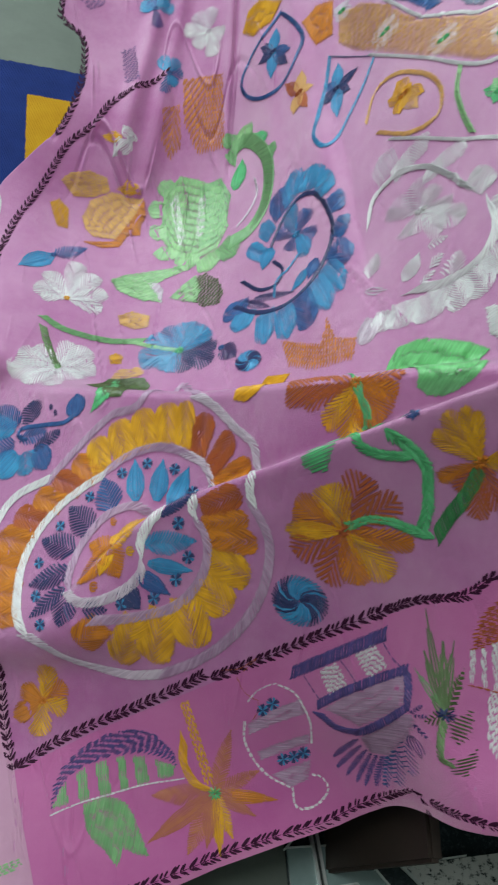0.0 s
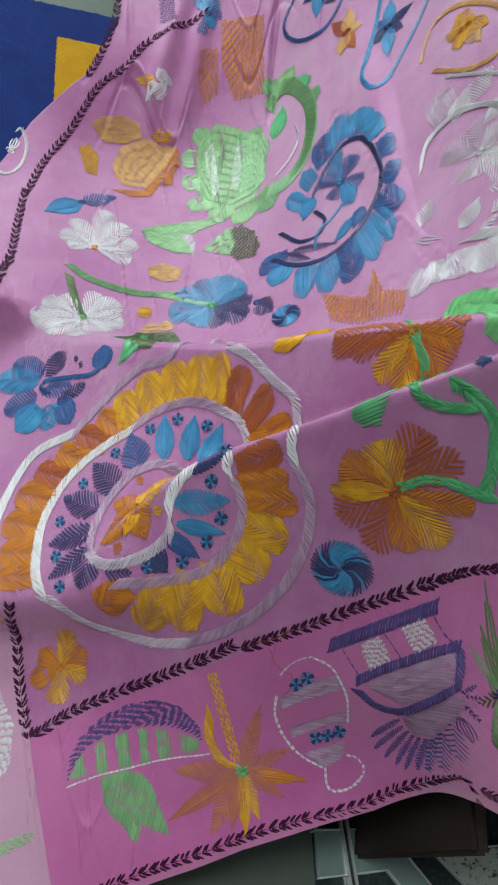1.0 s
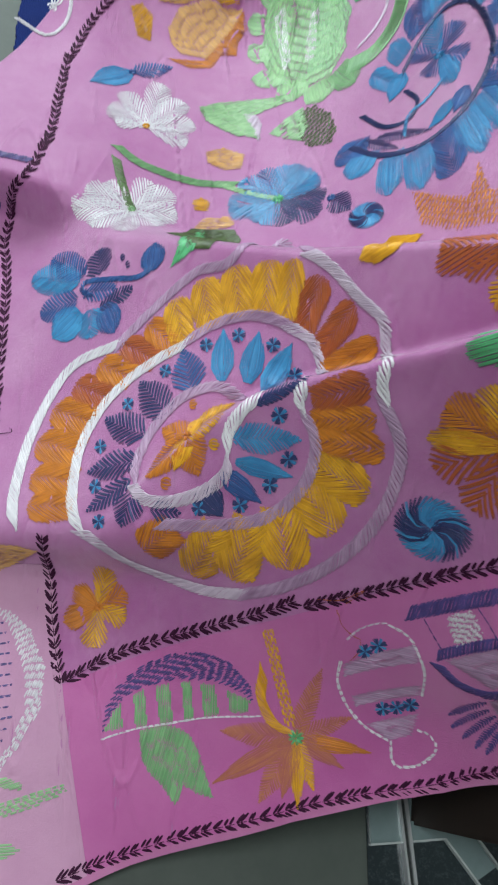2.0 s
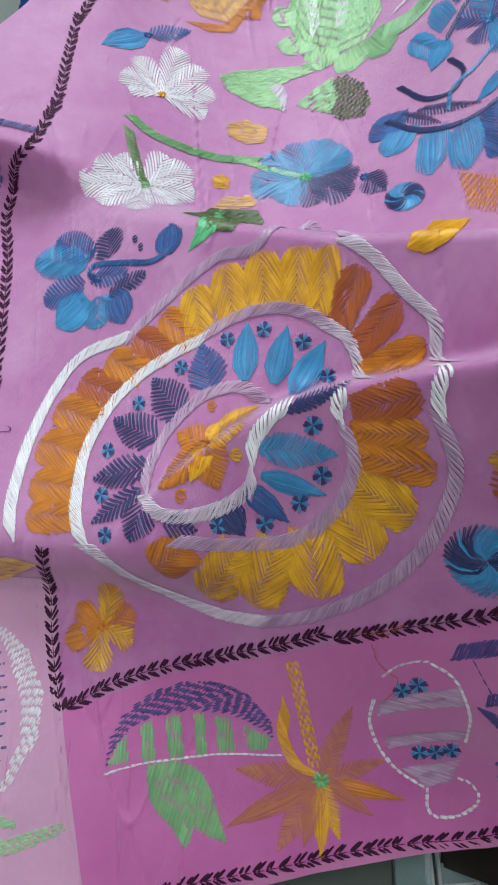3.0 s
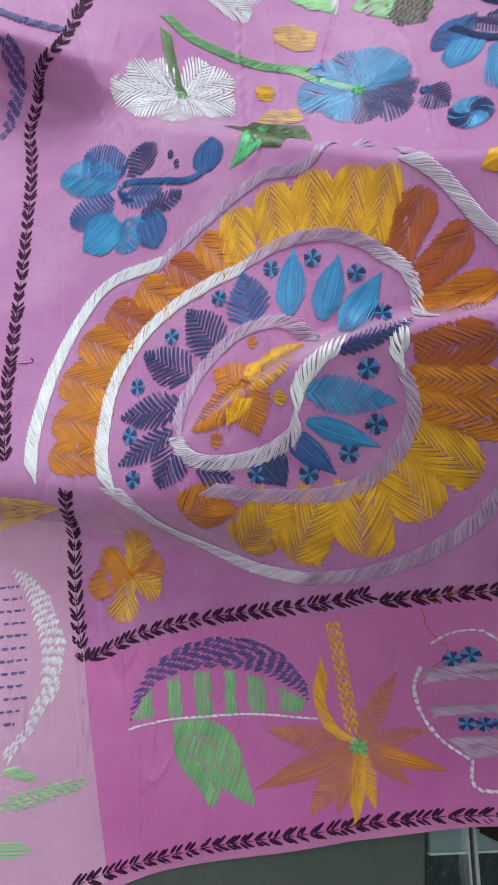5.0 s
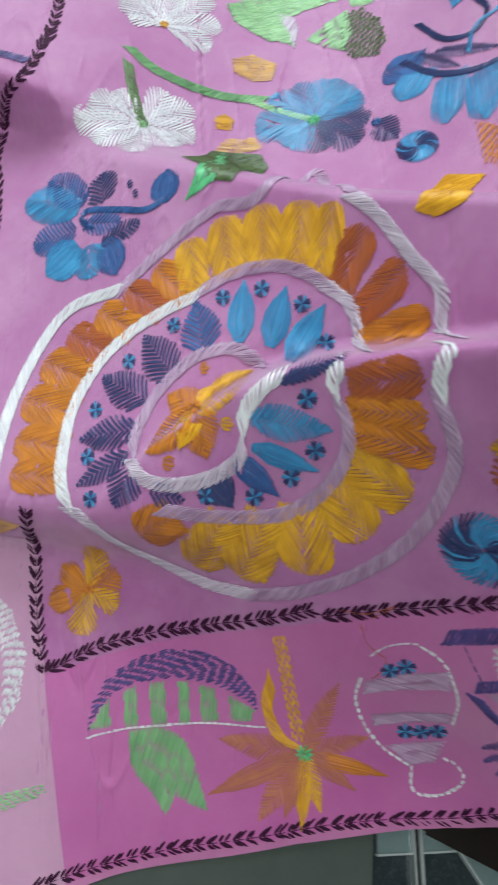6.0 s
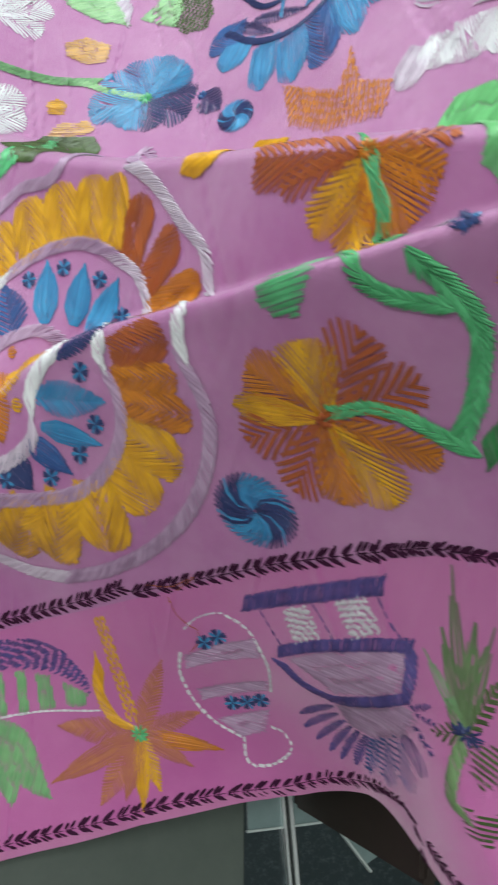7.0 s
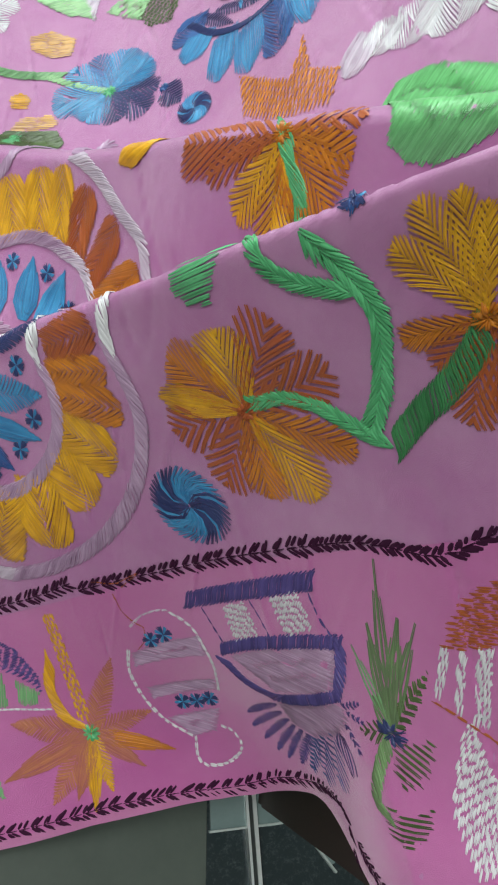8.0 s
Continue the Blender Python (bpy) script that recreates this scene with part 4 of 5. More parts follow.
# flowers of the right half
flower("orange_flower", "large orange and rust flower with herringbone petals", (0.0029, 0.1156), "fan", [((-0.0094, 0.1497), 0.0130, YELLOW, "h"), ((-0.0325, 0.1387), 0.0130, ORANGE, "h"), ((-0.0374, 0.1220), 0.0089, YELLOW, "r"), ((0.0125, 0.1525), 0.0145, RUST, "h"), ((0.0346, 0.1322), 0.0127, RUST, "h"), ((0.0456, 0.1011), 0.0087, ORANGE, "h"), ((0.0343, 0.0791), 0.0105, YELLOW, "h"), ((0.0131, 0.0754), 0.0111, ORANGE, "h"), ((-0.0082, 0.0788), 0.0146, RUST, "h"), ((-0.0318, 0.1047), 0.0145, RUST, "h")], knot=RUST)
flower("orange_flower", "orange and gold flower folded over the ridge", (0.0195, 0.2245), "fan", [((-0.0254, 0.2388), 0.0176, RUST, "h"), ((-0.0145, 0.2194), 0.0083, RUST, "h"), ((-0.0013, 0.1983), 0.0105, YELLOW, "h"), ((0.0129, 0.1836), 0.0110, YELLOW, "h"), ((0.0234, 0.1924), 0.0072, ORANGE, "h"), ((0.0364, 0.1920), 0.0137, ORANGE, "h"), ((0.0442, 0.2081), 0.0089, ORANGE, "h"), ((0.0489, 0.2213), 0.0065, RUST, "h")])
flower("golden_flower", "large golden flower with rust lower petals", (0.0741, 0.1459), "fan", [((0.0467, 0.1674), 0.0052, YELLOW, "h"), ((0.0516, 0.1772), 0.0050, YELLOW, "h"), ((0.0606, 0.1780), 0.0042, YELLOW, "h"), ((0.0675, 0.1739), 0.0034, YELLOW, "h"), ((0.0532, 0.1407), 0.0058, ORANGE, "h"), ((0.0641, 0.1314), 0.0078, RUST, "h"), ((0.0768, 0.1118), 0.0077, RUST, "h"), ((0.0878, 0.1161), 0.0077, RUST, "h"), ((0.0860, 0.1439), 0.0065, YELLOW, "h")], pitch=0.0013)
stem = rope("green_stem", "braided green stem joining the flowers", GREEN, 0.0085, [(0.0072, 0.1195), (0.0192, 0.1210), (0.0315, 0.1177), (0.0434, 0.1110), (0.0559, 0.1038)], 0.0030, slant=1.8, braid=True)
rope("stem_branch", "dark green stem", DARKGREEN, 0.0105, [(0.0571, 0.1052), (0.0622, 0.1160), (0.0686, 0.1264), (0.0726, 0.1364), (0.0740, 0.1424)], 0.0027, slant=1.4, parent=stem)
rope("stem_branch", "green stem", GREEN, 0.0100, [(0.0493, 0.1128), (0.0503, 0.1265), (0.0480, 0.1410), (0.0445, 0.1510), (0.0383, 0.1594), (0.0300, 0.1676), (0.0230, 0.1740), (0.0218, 0.1764)], 0.0030, slant=1.8, parent=stem, braid=True)
rope("stem_branch", "green stem", GREEN, 0.0085, [(0.0071, 0.1756), (0.0111, 0.1676), (0.0202, 0.1616), (0.0305, 0.1581), (0.0417, 0.1552)], 0.0030, slant=1.8, parent=stem, braid=True)
rope("stem_branch", "green stem", GREEN, 0.0085, [(0.0228, 0.1815), (0.0240, 0.1870), (0.0258, 0.1952), (0.0241, 0.2072), (0.0214, 0.2177), (0.0207, 0.2284)], 0.0024, slant=2.0, parent=stem)
patch("leaf", "striped green leaf on the crease", GREEN, [(-0.0266, 0.1684), (-0.0200, 0.1760), (-0.0120, 0.1790), (0.0040, 0.1790), (-0.0060, 0.1730), (-0.0085, 0.1650), (-0.0097, 0.1572), (-0.0180, 0.1580), (-0.0244, 0.1627)], 12, 0.0024, 0, None, 0.84)
patch("leaf", "large bright green stitched leaf", BRIGHTGREEN, [(0.0547, 0.2094), (0.0605, 0.2022), (0.0689, 0.1996), (0.0757, 0.2007), (0.0837, 0.2051), (0.1000, 0.2200), (0.1287, 0.2480), (0.1200, 0.2630), (0.1080, 0.2760), (0.0973, 0.2840), (0.0839, 0.2835), (0.0740, 0.2680), (0.0560, 0.2250)], 55, 0.0019, 0, None, 0.80)
flower("diamond_flower", "tiny blue and white diamond flower", (0.0369, 0.1811), "leaf", [((0.0321, 0.1797), 0.0018, NAVY, "r"), ((0.0352, 0.1851), 0.0019, WHITE, "r"), ((0.0419, 0.1843), 0.0020, SKY, "r"), ((0.0393, 0.1788), 0.0016, NAVY, "r"), ((0.0365, 0.1765), 0.0014, BLUE, "r"), ((0.0386, 0.1858), 0.0015, NAVY, "r")], knot=NAVY, size=0.0008)
patch("bud", "golden bud on the ridge", YELLOW, [(-0.0661, 0.2469), (-0.0638, 0.2554), (-0.0216, 0.3046), (-0.0002, 0.2989), (-0.0459, 0.2462), (-0.0570, 0.2414)], 20, 0.0022)

# the laid-back half
flower("white_flower", "white daisy-like flower with pale gold heart", (-0.2600, 0.4651), "fan", [((-0.2996, 0.4846), 0.0196, WHITE, "r"), ((-0.2856, 0.5105), 0.0186, WHITE, "r"), ((-0.2492, 0.5323), 0.0221, WHITE, "r"), ((-0.2235, 0.5101), 0.0221, WHITE, "r"), ((-0.2102, 0.4787), 0.0204, WHITE, "r"), ((-0.2150, 0.4486), 0.0185, WHITE, "r"), ((-0.2912, 0.4645), 0.0126, WHITE, "r")], knot=YELLOW)
flower("white_flower", "large white daisy-like flower with green heart", (-0.2650, 0.3577), "fan", [((-0.3203, 0.3519), 0.0225, WHITE, "r"), ((-0.3095, 0.3760), 0.0203, WHITE, "r"), ((-0.2893, 0.3881), 0.0157, WHITE, "r"), ((-0.2491, 0.3948), 0.0212, WHITE, "r"), ((-0.2273, 0.3847), 0.0215, WHITE, "r"), ((-0.2202, 0.3583), 0.0210, WHITE, "r"), ((-0.2375, 0.3359), 0.0228, WHITE, "r"), ((-0.2650, 0.3197), 0.0218, WHITE, "r"), ((-0.2980, 0.3304), 0.0198, WHITE, "r")], knot=PALEGREEN)
stalk = rope("green_stalk", "soft green stalk of the white flowers", MIDGREEN, 0.0085, [(-0.2846, 0.4317), (-0.2661, 0.4174), (-0.2402, 0.4071), (-0.2037, 0.3987), (-0.1616, 0.3985)], 0.0028)
rope("stalk_branch", "green stalk", DULLGREEN, 0.0085, [(-0.2844, 0.4160), (-0.2781, 0.3927), (-0.2700, 0.3702), (-0.2651, 0.3594)], 0.0030, parent=stalk)
flower("blue_flower", "bright blue flower with green heart", (-0.1181, 0.3770), "fan", [((-0.1708, 0.3693), 0.0253, SKY, "h"), ((-0.1566, 0.4053), 0.0204, SKY, "h"), ((-0.1331, 0.4183), 0.0190, BLUE, "h"), ((-0.1045, 0.4218), 0.0267, SKY, "h"), ((-0.0778, 0.4024), 0.0236, SKY, "h"), ((-0.0710, 0.3716), 0.0207, NAVY, "h"), ((-0.0795, 0.3487), 0.0223, NAVY, "h"), ((-0.1074, 0.3447), 0.0208, NAVY, "h"), ((-0.1394, 0.3477), 0.0247, SKY, "h")], knot=GREEN, size=0.006)
rope("flower_stem", "pale green stem", PALEGREEN, 0.006, [(-0.1828, 0.4000), (-0.1507, 0.3878), (-0.1196, 0.3778)])
flower("curl_leaf", "small navy leaf beside the blue flower", (-0.0668, 0.3670), "leaf", [((-0.0509, 0.3467), 0.0131, NAVY, "h")], knot=BLUE)
spiral("blue_curl", "small blue and navy curl", (-0.0387, 0.3354), 0.0142, 0.0148)
patch("bud", "small yellow bud patch", YELLOW, [(-0.2064, 0.3753), (-0.1976, 0.3805), (-0.1885, 0.3752), (-0.1905, 0.3642), (-0.2042, 0.3643)], 0)
patch("bud", "pale orange bud patch", PEACH, [(-0.1963, 0.4395), (-0.1770, 0.4473), (-0.1542, 0.4386), (-0.1574, 0.4203), (-0.1768, 0.4174), (-0.1932, 0.4255)], 10)
patch("leaf", "pale green leaf", PALEGREEN, [(-0.2063, 0.5020), (-0.1889, 0.5126), (-0.1435, 0.5195), (-0.1097, 0.5108), (-0.1429, 0.4962), (-0.1538, 0.4849), (-0.1366, 0.4591), (-0.1755, 0.4704), (-0.1984, 0.4845)], 20, 0.0022)
patch("leaf", "pale green leaf", PALEGREEN, [(-0.1285, 0.4659), (-0.1097, 0.4858), (-0.0909, 0.4993), (-0.0861, 0.4703), (-0.0941, 0.4507)], 35, 0.0022)
patch("leaf", "moss green hatched leaf", MOSS, [(-0.0961, 0.4955), (-0.0779, 0.4985), (-0.0625, 0.4802), (-0.0572, 0.4565), (-0.0639, 0.4384), (-0.0841, 0.4402), (-0.0966, 0.4513)], -35, 0.0026, 0.006)
flower("blue_sprig", "pair of small blue leaves", (-0.2812, 0.5407), "leaf", [((-0.3217, 0.5145), 0.0149, SKY, "r"), ((-0.2392, 0.5608), 0.0124, BLUE, "h")], knot=BLUE)

# blue paisley
paisley = rope("blue_paisley", "blue paisley with scalloped edge and inner flower", NAVY, 0.006, [(-0.0448, 0.4231), (-0.0225, 0.4014), (0.0041, 0.3939), (0.0312, 0.4058), (0.0505, 0.4322), (0.0615, 0.4618), (0.0611, 0.4948), (0.0516, 0.5319), (0.0356, 0.5390), (0.0187, 0.5228), (0.0030, 0.4933)], 0.003)
petals(paisley, "scallop_petal", "scallop", [((-0.0303, 0.4202), (-0.0612, 0.4164), 0.0174, BLUE, "h"), ((-0.0310, 0.4129), (-0.0483, 0.3825), 0.0155, SKY, "r"), ((-0.0134, 0.3988), (-0.0187, 0.3505), 0.0158, SKY, "r"), ((0.0041, 0.3939), (0.0049, 0.3457), 0.0164, SKY, "r"), ((0.0220, 0.3994), (0.0258, 0.3491), 0.0160, BLUE, "h"), ((0.0371, 0.4098), (0.0454, 0.3617), 0.0156, SKY, "r"), ((0.0495, 0.4246), (0.0602, 0.3803), 0.0157, SKY, "r"), ((0.0584, 0.4443), (0.0706, 0.4144), 0.0179, BLUE, "h"), ((0.0630, 0.4676), (0.0774, 0.4623), 0.0179, BLUE, "h"), ((0.0614, 0.4982), (0.0796, 0.5047), 0.0175, BLUE, "h"), ((0.0546, 0.5268), (0.0723, 0.5442), 0.0176, SKY, "h"), ((0.0445, 0.5420), (0.0561, 0.5743), 0.0200, SKY, "r"), ((0.0330, 0.5420), (0.0351, 0.5888), 0.0171, SKY, "r"), ((0.0196, 0.5316), (0.0164, 0.5754), 0.0154, BLUE, "h"), ((0.0060, 0.5102), (-0.0043, 0.5394), 0.0137, SKY, "r"), ((-0.0056, 0.4854), (-0.0219, 0.5128), 0.0137, SKY, "h")])
pf = flower("paisley_flower", "five-petalled blue flower inside the paisley", (0.0296, 0.4891), "fan", [((0.0111, 0.5106), 0.0157, BLUE, "h"), ((0.0264, 0.5374), 0.0156, SKY, "h"), ((0.0447, 0.5170), 0.0152, BLUE, "h"), ((0.0480, 0.4744), 0.0149, BLUE, "h"), ((0.0369, 0.4501), 0.0149, SKY, "r"), ((0.0191, 0.4702), 0.0139, BLUE, "h")], knot=SKY)
rope("paisley_curl", "navy curl", NAVY, 0.0045, [(-0.0334, 0.4602), (-0.0158, 0.4351), (0.0026, 0.4318), (0.0106, 0.4490), (0.0035, 0.4686)], 0.0028, parent=paisley)
rope("paisley_curl", "blue curl", SKY, 0.004, [(0.0283, 0.4578), (0.0161, 0.4447), (0.0031, 0.4361), (-0.0026, 0.4124)], 0.0028, parent=paisley)
petals(paisley, "curl_leaf", "leaf", [((0.0344, 0.4299), (0.0148, 0.4093), 0.0065, SKY, "r"), ((0.0437, 0.4393), (0.0322, 0.4138), 0.0064, BLUE, "r"), ((-0.0233, 0.4256), (0.0174, 0.4073), 0.0061, NAVY, "h"), ((-0.0363, 0.4279), (-0.0070, 0.4013), 0.0063, NAVY, "h"), ((0.0030, 0.4933), (-0.0097, 0.4641), 0.0088, SKY, "r")])
patch("bud", "faded orange spiked petals behind the ridge", ORANGE, [(-0.0029, 0.3461), (0.0308, 0.3213), (0.0406, 0.3524), (0.0438, 0.3229), (0.0596, 0.3127), (0.0528, 0.2891), (0.0208, 0.2933), (-0.0004, 0.3088)], 70, 0.0022, 0.012, None, 0.74)

# white paisley
wp = rope("white_paisley", "white paisley with flower and scalloped edge", WHITE, 0.008, [(0.0933, 0.4555), (0.1028, 0.4790), (0.1182, 0.4865), (0.1339, 0.4706), (0.1442, 0.4413), (0.1494, 0.4127)], 0.0032, 2.6)
rope("paisley_curve", "white cord", WHITE, 0.010, [(0.1557, 0.3804), (0.1526, 0.3573), (0.1452, 0.3404), (0.1340, 0.3317), (0.1207, 0.3311), (0.1064, 0.3397)], 0.0032, 2.6, parent=wp)
petals(wp, "scallop_petal", "scallop", [((0.1149, 0.4933), (0.1115, 0.5267), 0.0142, LILAC, "r"), ((0.1272, 0.4814), (0.1302, 0.5082), 0.0168, WHITE, "h"), ((0.1419, 0.4491), (0.1472, 0.4713), 0.0162, WHITE, "h"), ((0.1504, 0.4058), (0.1624, 0.4189), 0.0160, WHITE, "h"), ((0.1548, 0.3762), (0.1689, 0.3822), 0.0129, WHITE, "h"), ((0.1519, 0.3543), (0.1638, 0.3506), 0.0137, WHITE, "h"), ((0.1447, 0.3358), (0.1544, 0.3184), 0.0131, WHITE, "h"), ((0.1369, 0.3306), (0.1396, 0.3008), 0.0124, WHITE, "h"), ((0.1269, 0.3285), (0.1267, 0.2967), 0.0121, WHITE, "h"), ((0.1143, 0.3301), (0.1081, 0.2978), 0.0147, WHITE, "h"), ((0.0999, 0.3320), (0.0888, 0.3031), 0.0132, WHITE, "h"), ((0.0871, 0.3314), (0.0755, 0.3085), 0.0107, WHITE, "h"), ((0.0762, 0.3285), (0.0609, 0.3015), 0.0099, LILAC, "r")], pitch=0.0016)
flower("white_flower", "white flower inside the white paisley", (0.1254, 0.4245), "fan", [((0.1090, 0.4537), 0.0183, LILAC, "r"), ((0.1246, 0.4614), 0.0147, LILAC, "r"), ((0.1379, 0.4403), 0.0143, WHITE, "r"), ((0.1405, 0.4096), 0.0121, WHITE, "r"), ((0.1426, 0.3842), 0.0140, WHITE, "h"), ((0.1311, 0.3846), 0.0132, WHITE, "r"), ((0.1158, 0.4015), 0.0166, WHITE, "r")], knot=WHITE, pitch=0.0016)
petals(wp, "curl_leaf", "leaf", [((0.0822, 0.3812), (0.0935, 0.4089), 0.0065, WHITE, "h"), ((0.1027, 0.3538), (0.1165, 0.3775), 0.0067, WHITE, "r"), ((0.1183, 0.3535), (0.1279, 0.3628), 0.0056, WHITE, "h"), ((0.1264, 0.3344), (0.1342, 0.3556), 0.0070, WHITE, "h"), ((0.1215, 0.3782), (0.1326, 0.3758), 0.0058, WHITE, "h"), ((0.1104, 0.3411), (0.1210, 0.3492), 0.0045, WHITE, "h"), ((0.0763, 0.3666), (0.0918, 0.3559), 0.0043, LILAC, "r")])

# green pot
pot = patch("green_pot", "soft green pot motif with scalloped rim and looped handle", PALEGREEN, [(-0.1310, 0.6613), (-0.1044, 0.6867), (-0.0799, 0.6755), (-0.0446, 0.6495), (-0.0425, 0.5708), (-0.0601, 0.5373), (-0.0916, 0.5267), (-0.1225, 0.5429), (-0.1377, 0.5858)], 75, 0.0015)
patch("pot_side", "green side", MIDGREEN, [(-0.0764, 0.6633), (-0.0460, 0.6651), (-0.0343, 0.6275), (-0.0461, 0.5734), (-0.0617, 0.5469), (-0.0850, 0.5488)], 80, 0.0015, 0, pot)
petals(pot, "rim_petal", "scallop", [((-0.1305, 0.6357), (-0.1552, 0.6368), 0.0191, PALEGREEN, "r"), ((-0.1292, 0.5976), (-0.1539, 0.5895), 0.0200, PALEGREEN, "r"), ((-0.1221, 0.5598), (-0.1385, 0.5377), 0.0221, PALEGREEN, "r"), ((-0.1028, 0.5428), (-0.1024, 0.5105), 0.0231, PALEGREEN, "r"), ((-0.0758, 0.5316), (-0.0700, 0.5016), 0.0227, PALEGREEN, "r"), ((-0.0544, 0.5428), (-0.0376, 0.5113), 0.0211, MIDGREEN, "r"), ((-0.1185, 0.6598), (-0.1341, 0.6817), 0.0167, PALEGREEN, "r")], pitch=0.0016)
rope("pot_handle", "soft green handle", MIDGREEN, 0.0260, [(-0.0317, 0.6853), (-0.0211, 0.7029), (-0.0030, 0.6934), (0.0115, 0.6527), (0.0116, 0.6071), (0.0009, 0.5659), (-0.0193, 0.5418), (-0.0428, 0.5378)], 0.0020, parent=pot, slant=0.5)
petals(pot, "rim_petal", "scallop", [((-0.0270, 0.7083), (-0.0340, 0.7285), 0.0141, MIDGREEN, "r"), ((-0.0122, 0.6994), (-0.0135, 0.7264), 0.0181, PALEGREEN, "r"), ((0.0033, 0.6803), (0.0093, 0.6966), 0.0168, GREEN, "r"), ((0.0127, 0.6511), (0.0250, 0.6507), 0.0144, MIDGREEN, "r")], pitch=0.0016)
petals(pot, "handle_leaf", "leaf", [((-0.0280, 0.6295), (-0.0153, 0.6774), 0.0107, GREEN, "r")])
patch("pot_panel", "pale panel", WHITE, [(-0.1233, 0.6466), (-0.1100, 0.6611), (-0.1029, 0.5776), (-0.1117, 0.5574)], 85, 0.0016, 0, pot, 0.8)
patch("pot_panel", "pale panel", LILAC, [(-0.0801, 0.6432), (-0.0684, 0.6460), (-0.0776, 0.5684), (-0.0873, 0.5667)], 85, 0.0016, 0, pot, 0.75)
rope("pot_curl", "white curl", LILAC, 0.004, [(-0.0031, 0.6269), (-0.0036, 0.5982), (-0.0164, 0.5741), (-0.0321, 0.5606)], 0.0026, parent=pot)
patch("leaf", "pale green leaf under the pot", PALEGREEN, [(-0.2074, 0.5042), (-0.1736, 0.5099), (-0.1427, 0.5185), (-0.1035, 0.5217), (-0.1275, 0.5036), (-0.1568, 0.4964), (-0.1396, 0.4713), (-0.1622, 0.4633), (-0.1883, 0.4790)], 15, 0.0016)
patch("leaf", "white and green leaf tip", LILAC, [(-0.1568, 0.4964), (-0.1430, 0.4972), (-0.1356, 0.4808), (-0.1391, 0.4562), (-0.1471, 0.4720)], 60, 0.0020)

# patches of orange and gold
gp = patch("gold_flower", "pale gold flower patch with folded petals", PEACH, [(-0.2743, 0.6709), (-0.2611, 0.6843), (-0.2342, 0.6914), (-0.2111, 0.6830), (-0.2082, 0.6624), (-0.2321, 0.6511), (-0.2588, 0.6484)], 20, 0.0016)
patch("gold_petal", "pale gold petal", PEACH, [(-0.2479, 0.6161), (-0.2361, 0.6461), (-0.2042, 0.6628), (-0.1601, 0.6548), (-0.1692, 0.6334), (-0.2016, 0.5809), (-0.2324, 0.5831), (-0.2439, 0.5969)], -50, 0.0016, 0, gp)
patch("gold_petal", "orange petal", ORANGE, [(-0.1603, 0.6521), (-0.1555, 0.6291), (-0.1657, 0.6086), (-0.1676, 0.5897), (-0.1859, 0.5871), (-0.1960, 0.5672), (-0.2205, 0.5630), (-0.2472, 0.5731), (-0.2055, 0.5774), (-0.1858, 0.6133)], -20, 0.0016, 0, gp)
patch("gold_petal", "golden petal", YELLOW, [(-0.2894, 0.6324), (-0.2773, 0.6410), (-0.2650, 0.6272), (-0.2660, 0.5930), (-0.2804, 0.5947)], 60, 0.0016, 0, gp)
patch("gold_petal", "golden petal", YELLOW, [(-0.2000, 0.6676), (-0.1833, 0.6819), (-0.1673, 0.6754), (-0.1640, 0.6616), (-0.1849, 0.6608)], 10, 0.0016, 0, gp)
flower("white_sprig", "small white leaf sprig", (-0.1736, 0.7403), "leaf", [((-0.2012, 0.7129), 0.0125, WHITE, "r"), ((-0.1836, 0.7567), 0.0083, WHITE, "r"), ((-0.1669, 0.7478), 0.0070, WHITE, "r")], knot=WHITE)
patch("gold_patch", "small yellow petal", YELLOW, [(-0.2156, 0.7442), (-0.1949, 0.7505), (-0.1846, 0.7404), (-0.1953, 0.7303), (-0.2096, 0.7379)], 0)
patch("rust_band", "rust and orange band in the fold", ORANGE, [(-0.1249, 0.7850), (-0.0998, 0.7926), (-0.1002, 0.7301), (-0.1198, 0.7119), (-0.1304, 0.7381)], 80, 0.0020, 0.014, None, 0.7)
patch("rust_band", "orange band in the fold", ORANGE, [(-0.0917, 0.8316), (-0.0340, 0.8207), (-0.0384, 0.7098), (-0.0777, 0.7120), (-0.0955, 0.7659)], 80, 0.0022, 0.014, None, 0.82)
flower("blue_star", "blue flower in the fold", (-0.1121, 0.8374), "fan", [((-0.1233, 0.8708), 0.0155, SKY, "r"), ((-0.0983, 0.8613), 0.0134, SKY, "h"), ((-0.0912, 0.8404), 0.0134, BLUE, "h"), ((-0.1050, 0.8186), 0.0134, SKY, "r"), ((-0.1220, 0.8063), 0.0120, BLUE, "h")], knot=BLUE)
patch("violet_block", "violet hatched block on the turned edge", VIOLET, [(-0.1819, 0.8852), (-0.1605, 0.8923), (-0.1555, 0.8279), (-0.1780, 0.8260)], -30, 0.0030, 0.006, None, 0.45)
patch("violet_block", "violet hatched patch", VIOLET, [(-0.2395, 0.9577), (-0.2032, 0.9668), (-0.2011, 0.9598), (-0.2243, 0.9458)], -30, 0.0030, 0.006, None, 0.45)
flower("blue_star", "blue flower at the top fold", (-0.1275, 0.9440), "fan", [((-0.1488, 0.9653), 0.0175, SKY, "r"), ((-0.1350, 0.9821), 0.0191, BLUE, "r"), ((-0.1055, 0.9608), 0.0165, SKY, "r"), ((-0.0981, 0.9414), 0.0133, SKY, "h"), ((-0.1250, 0.9117), 0.0123, VIOLET, "h")], knot=BLUE)
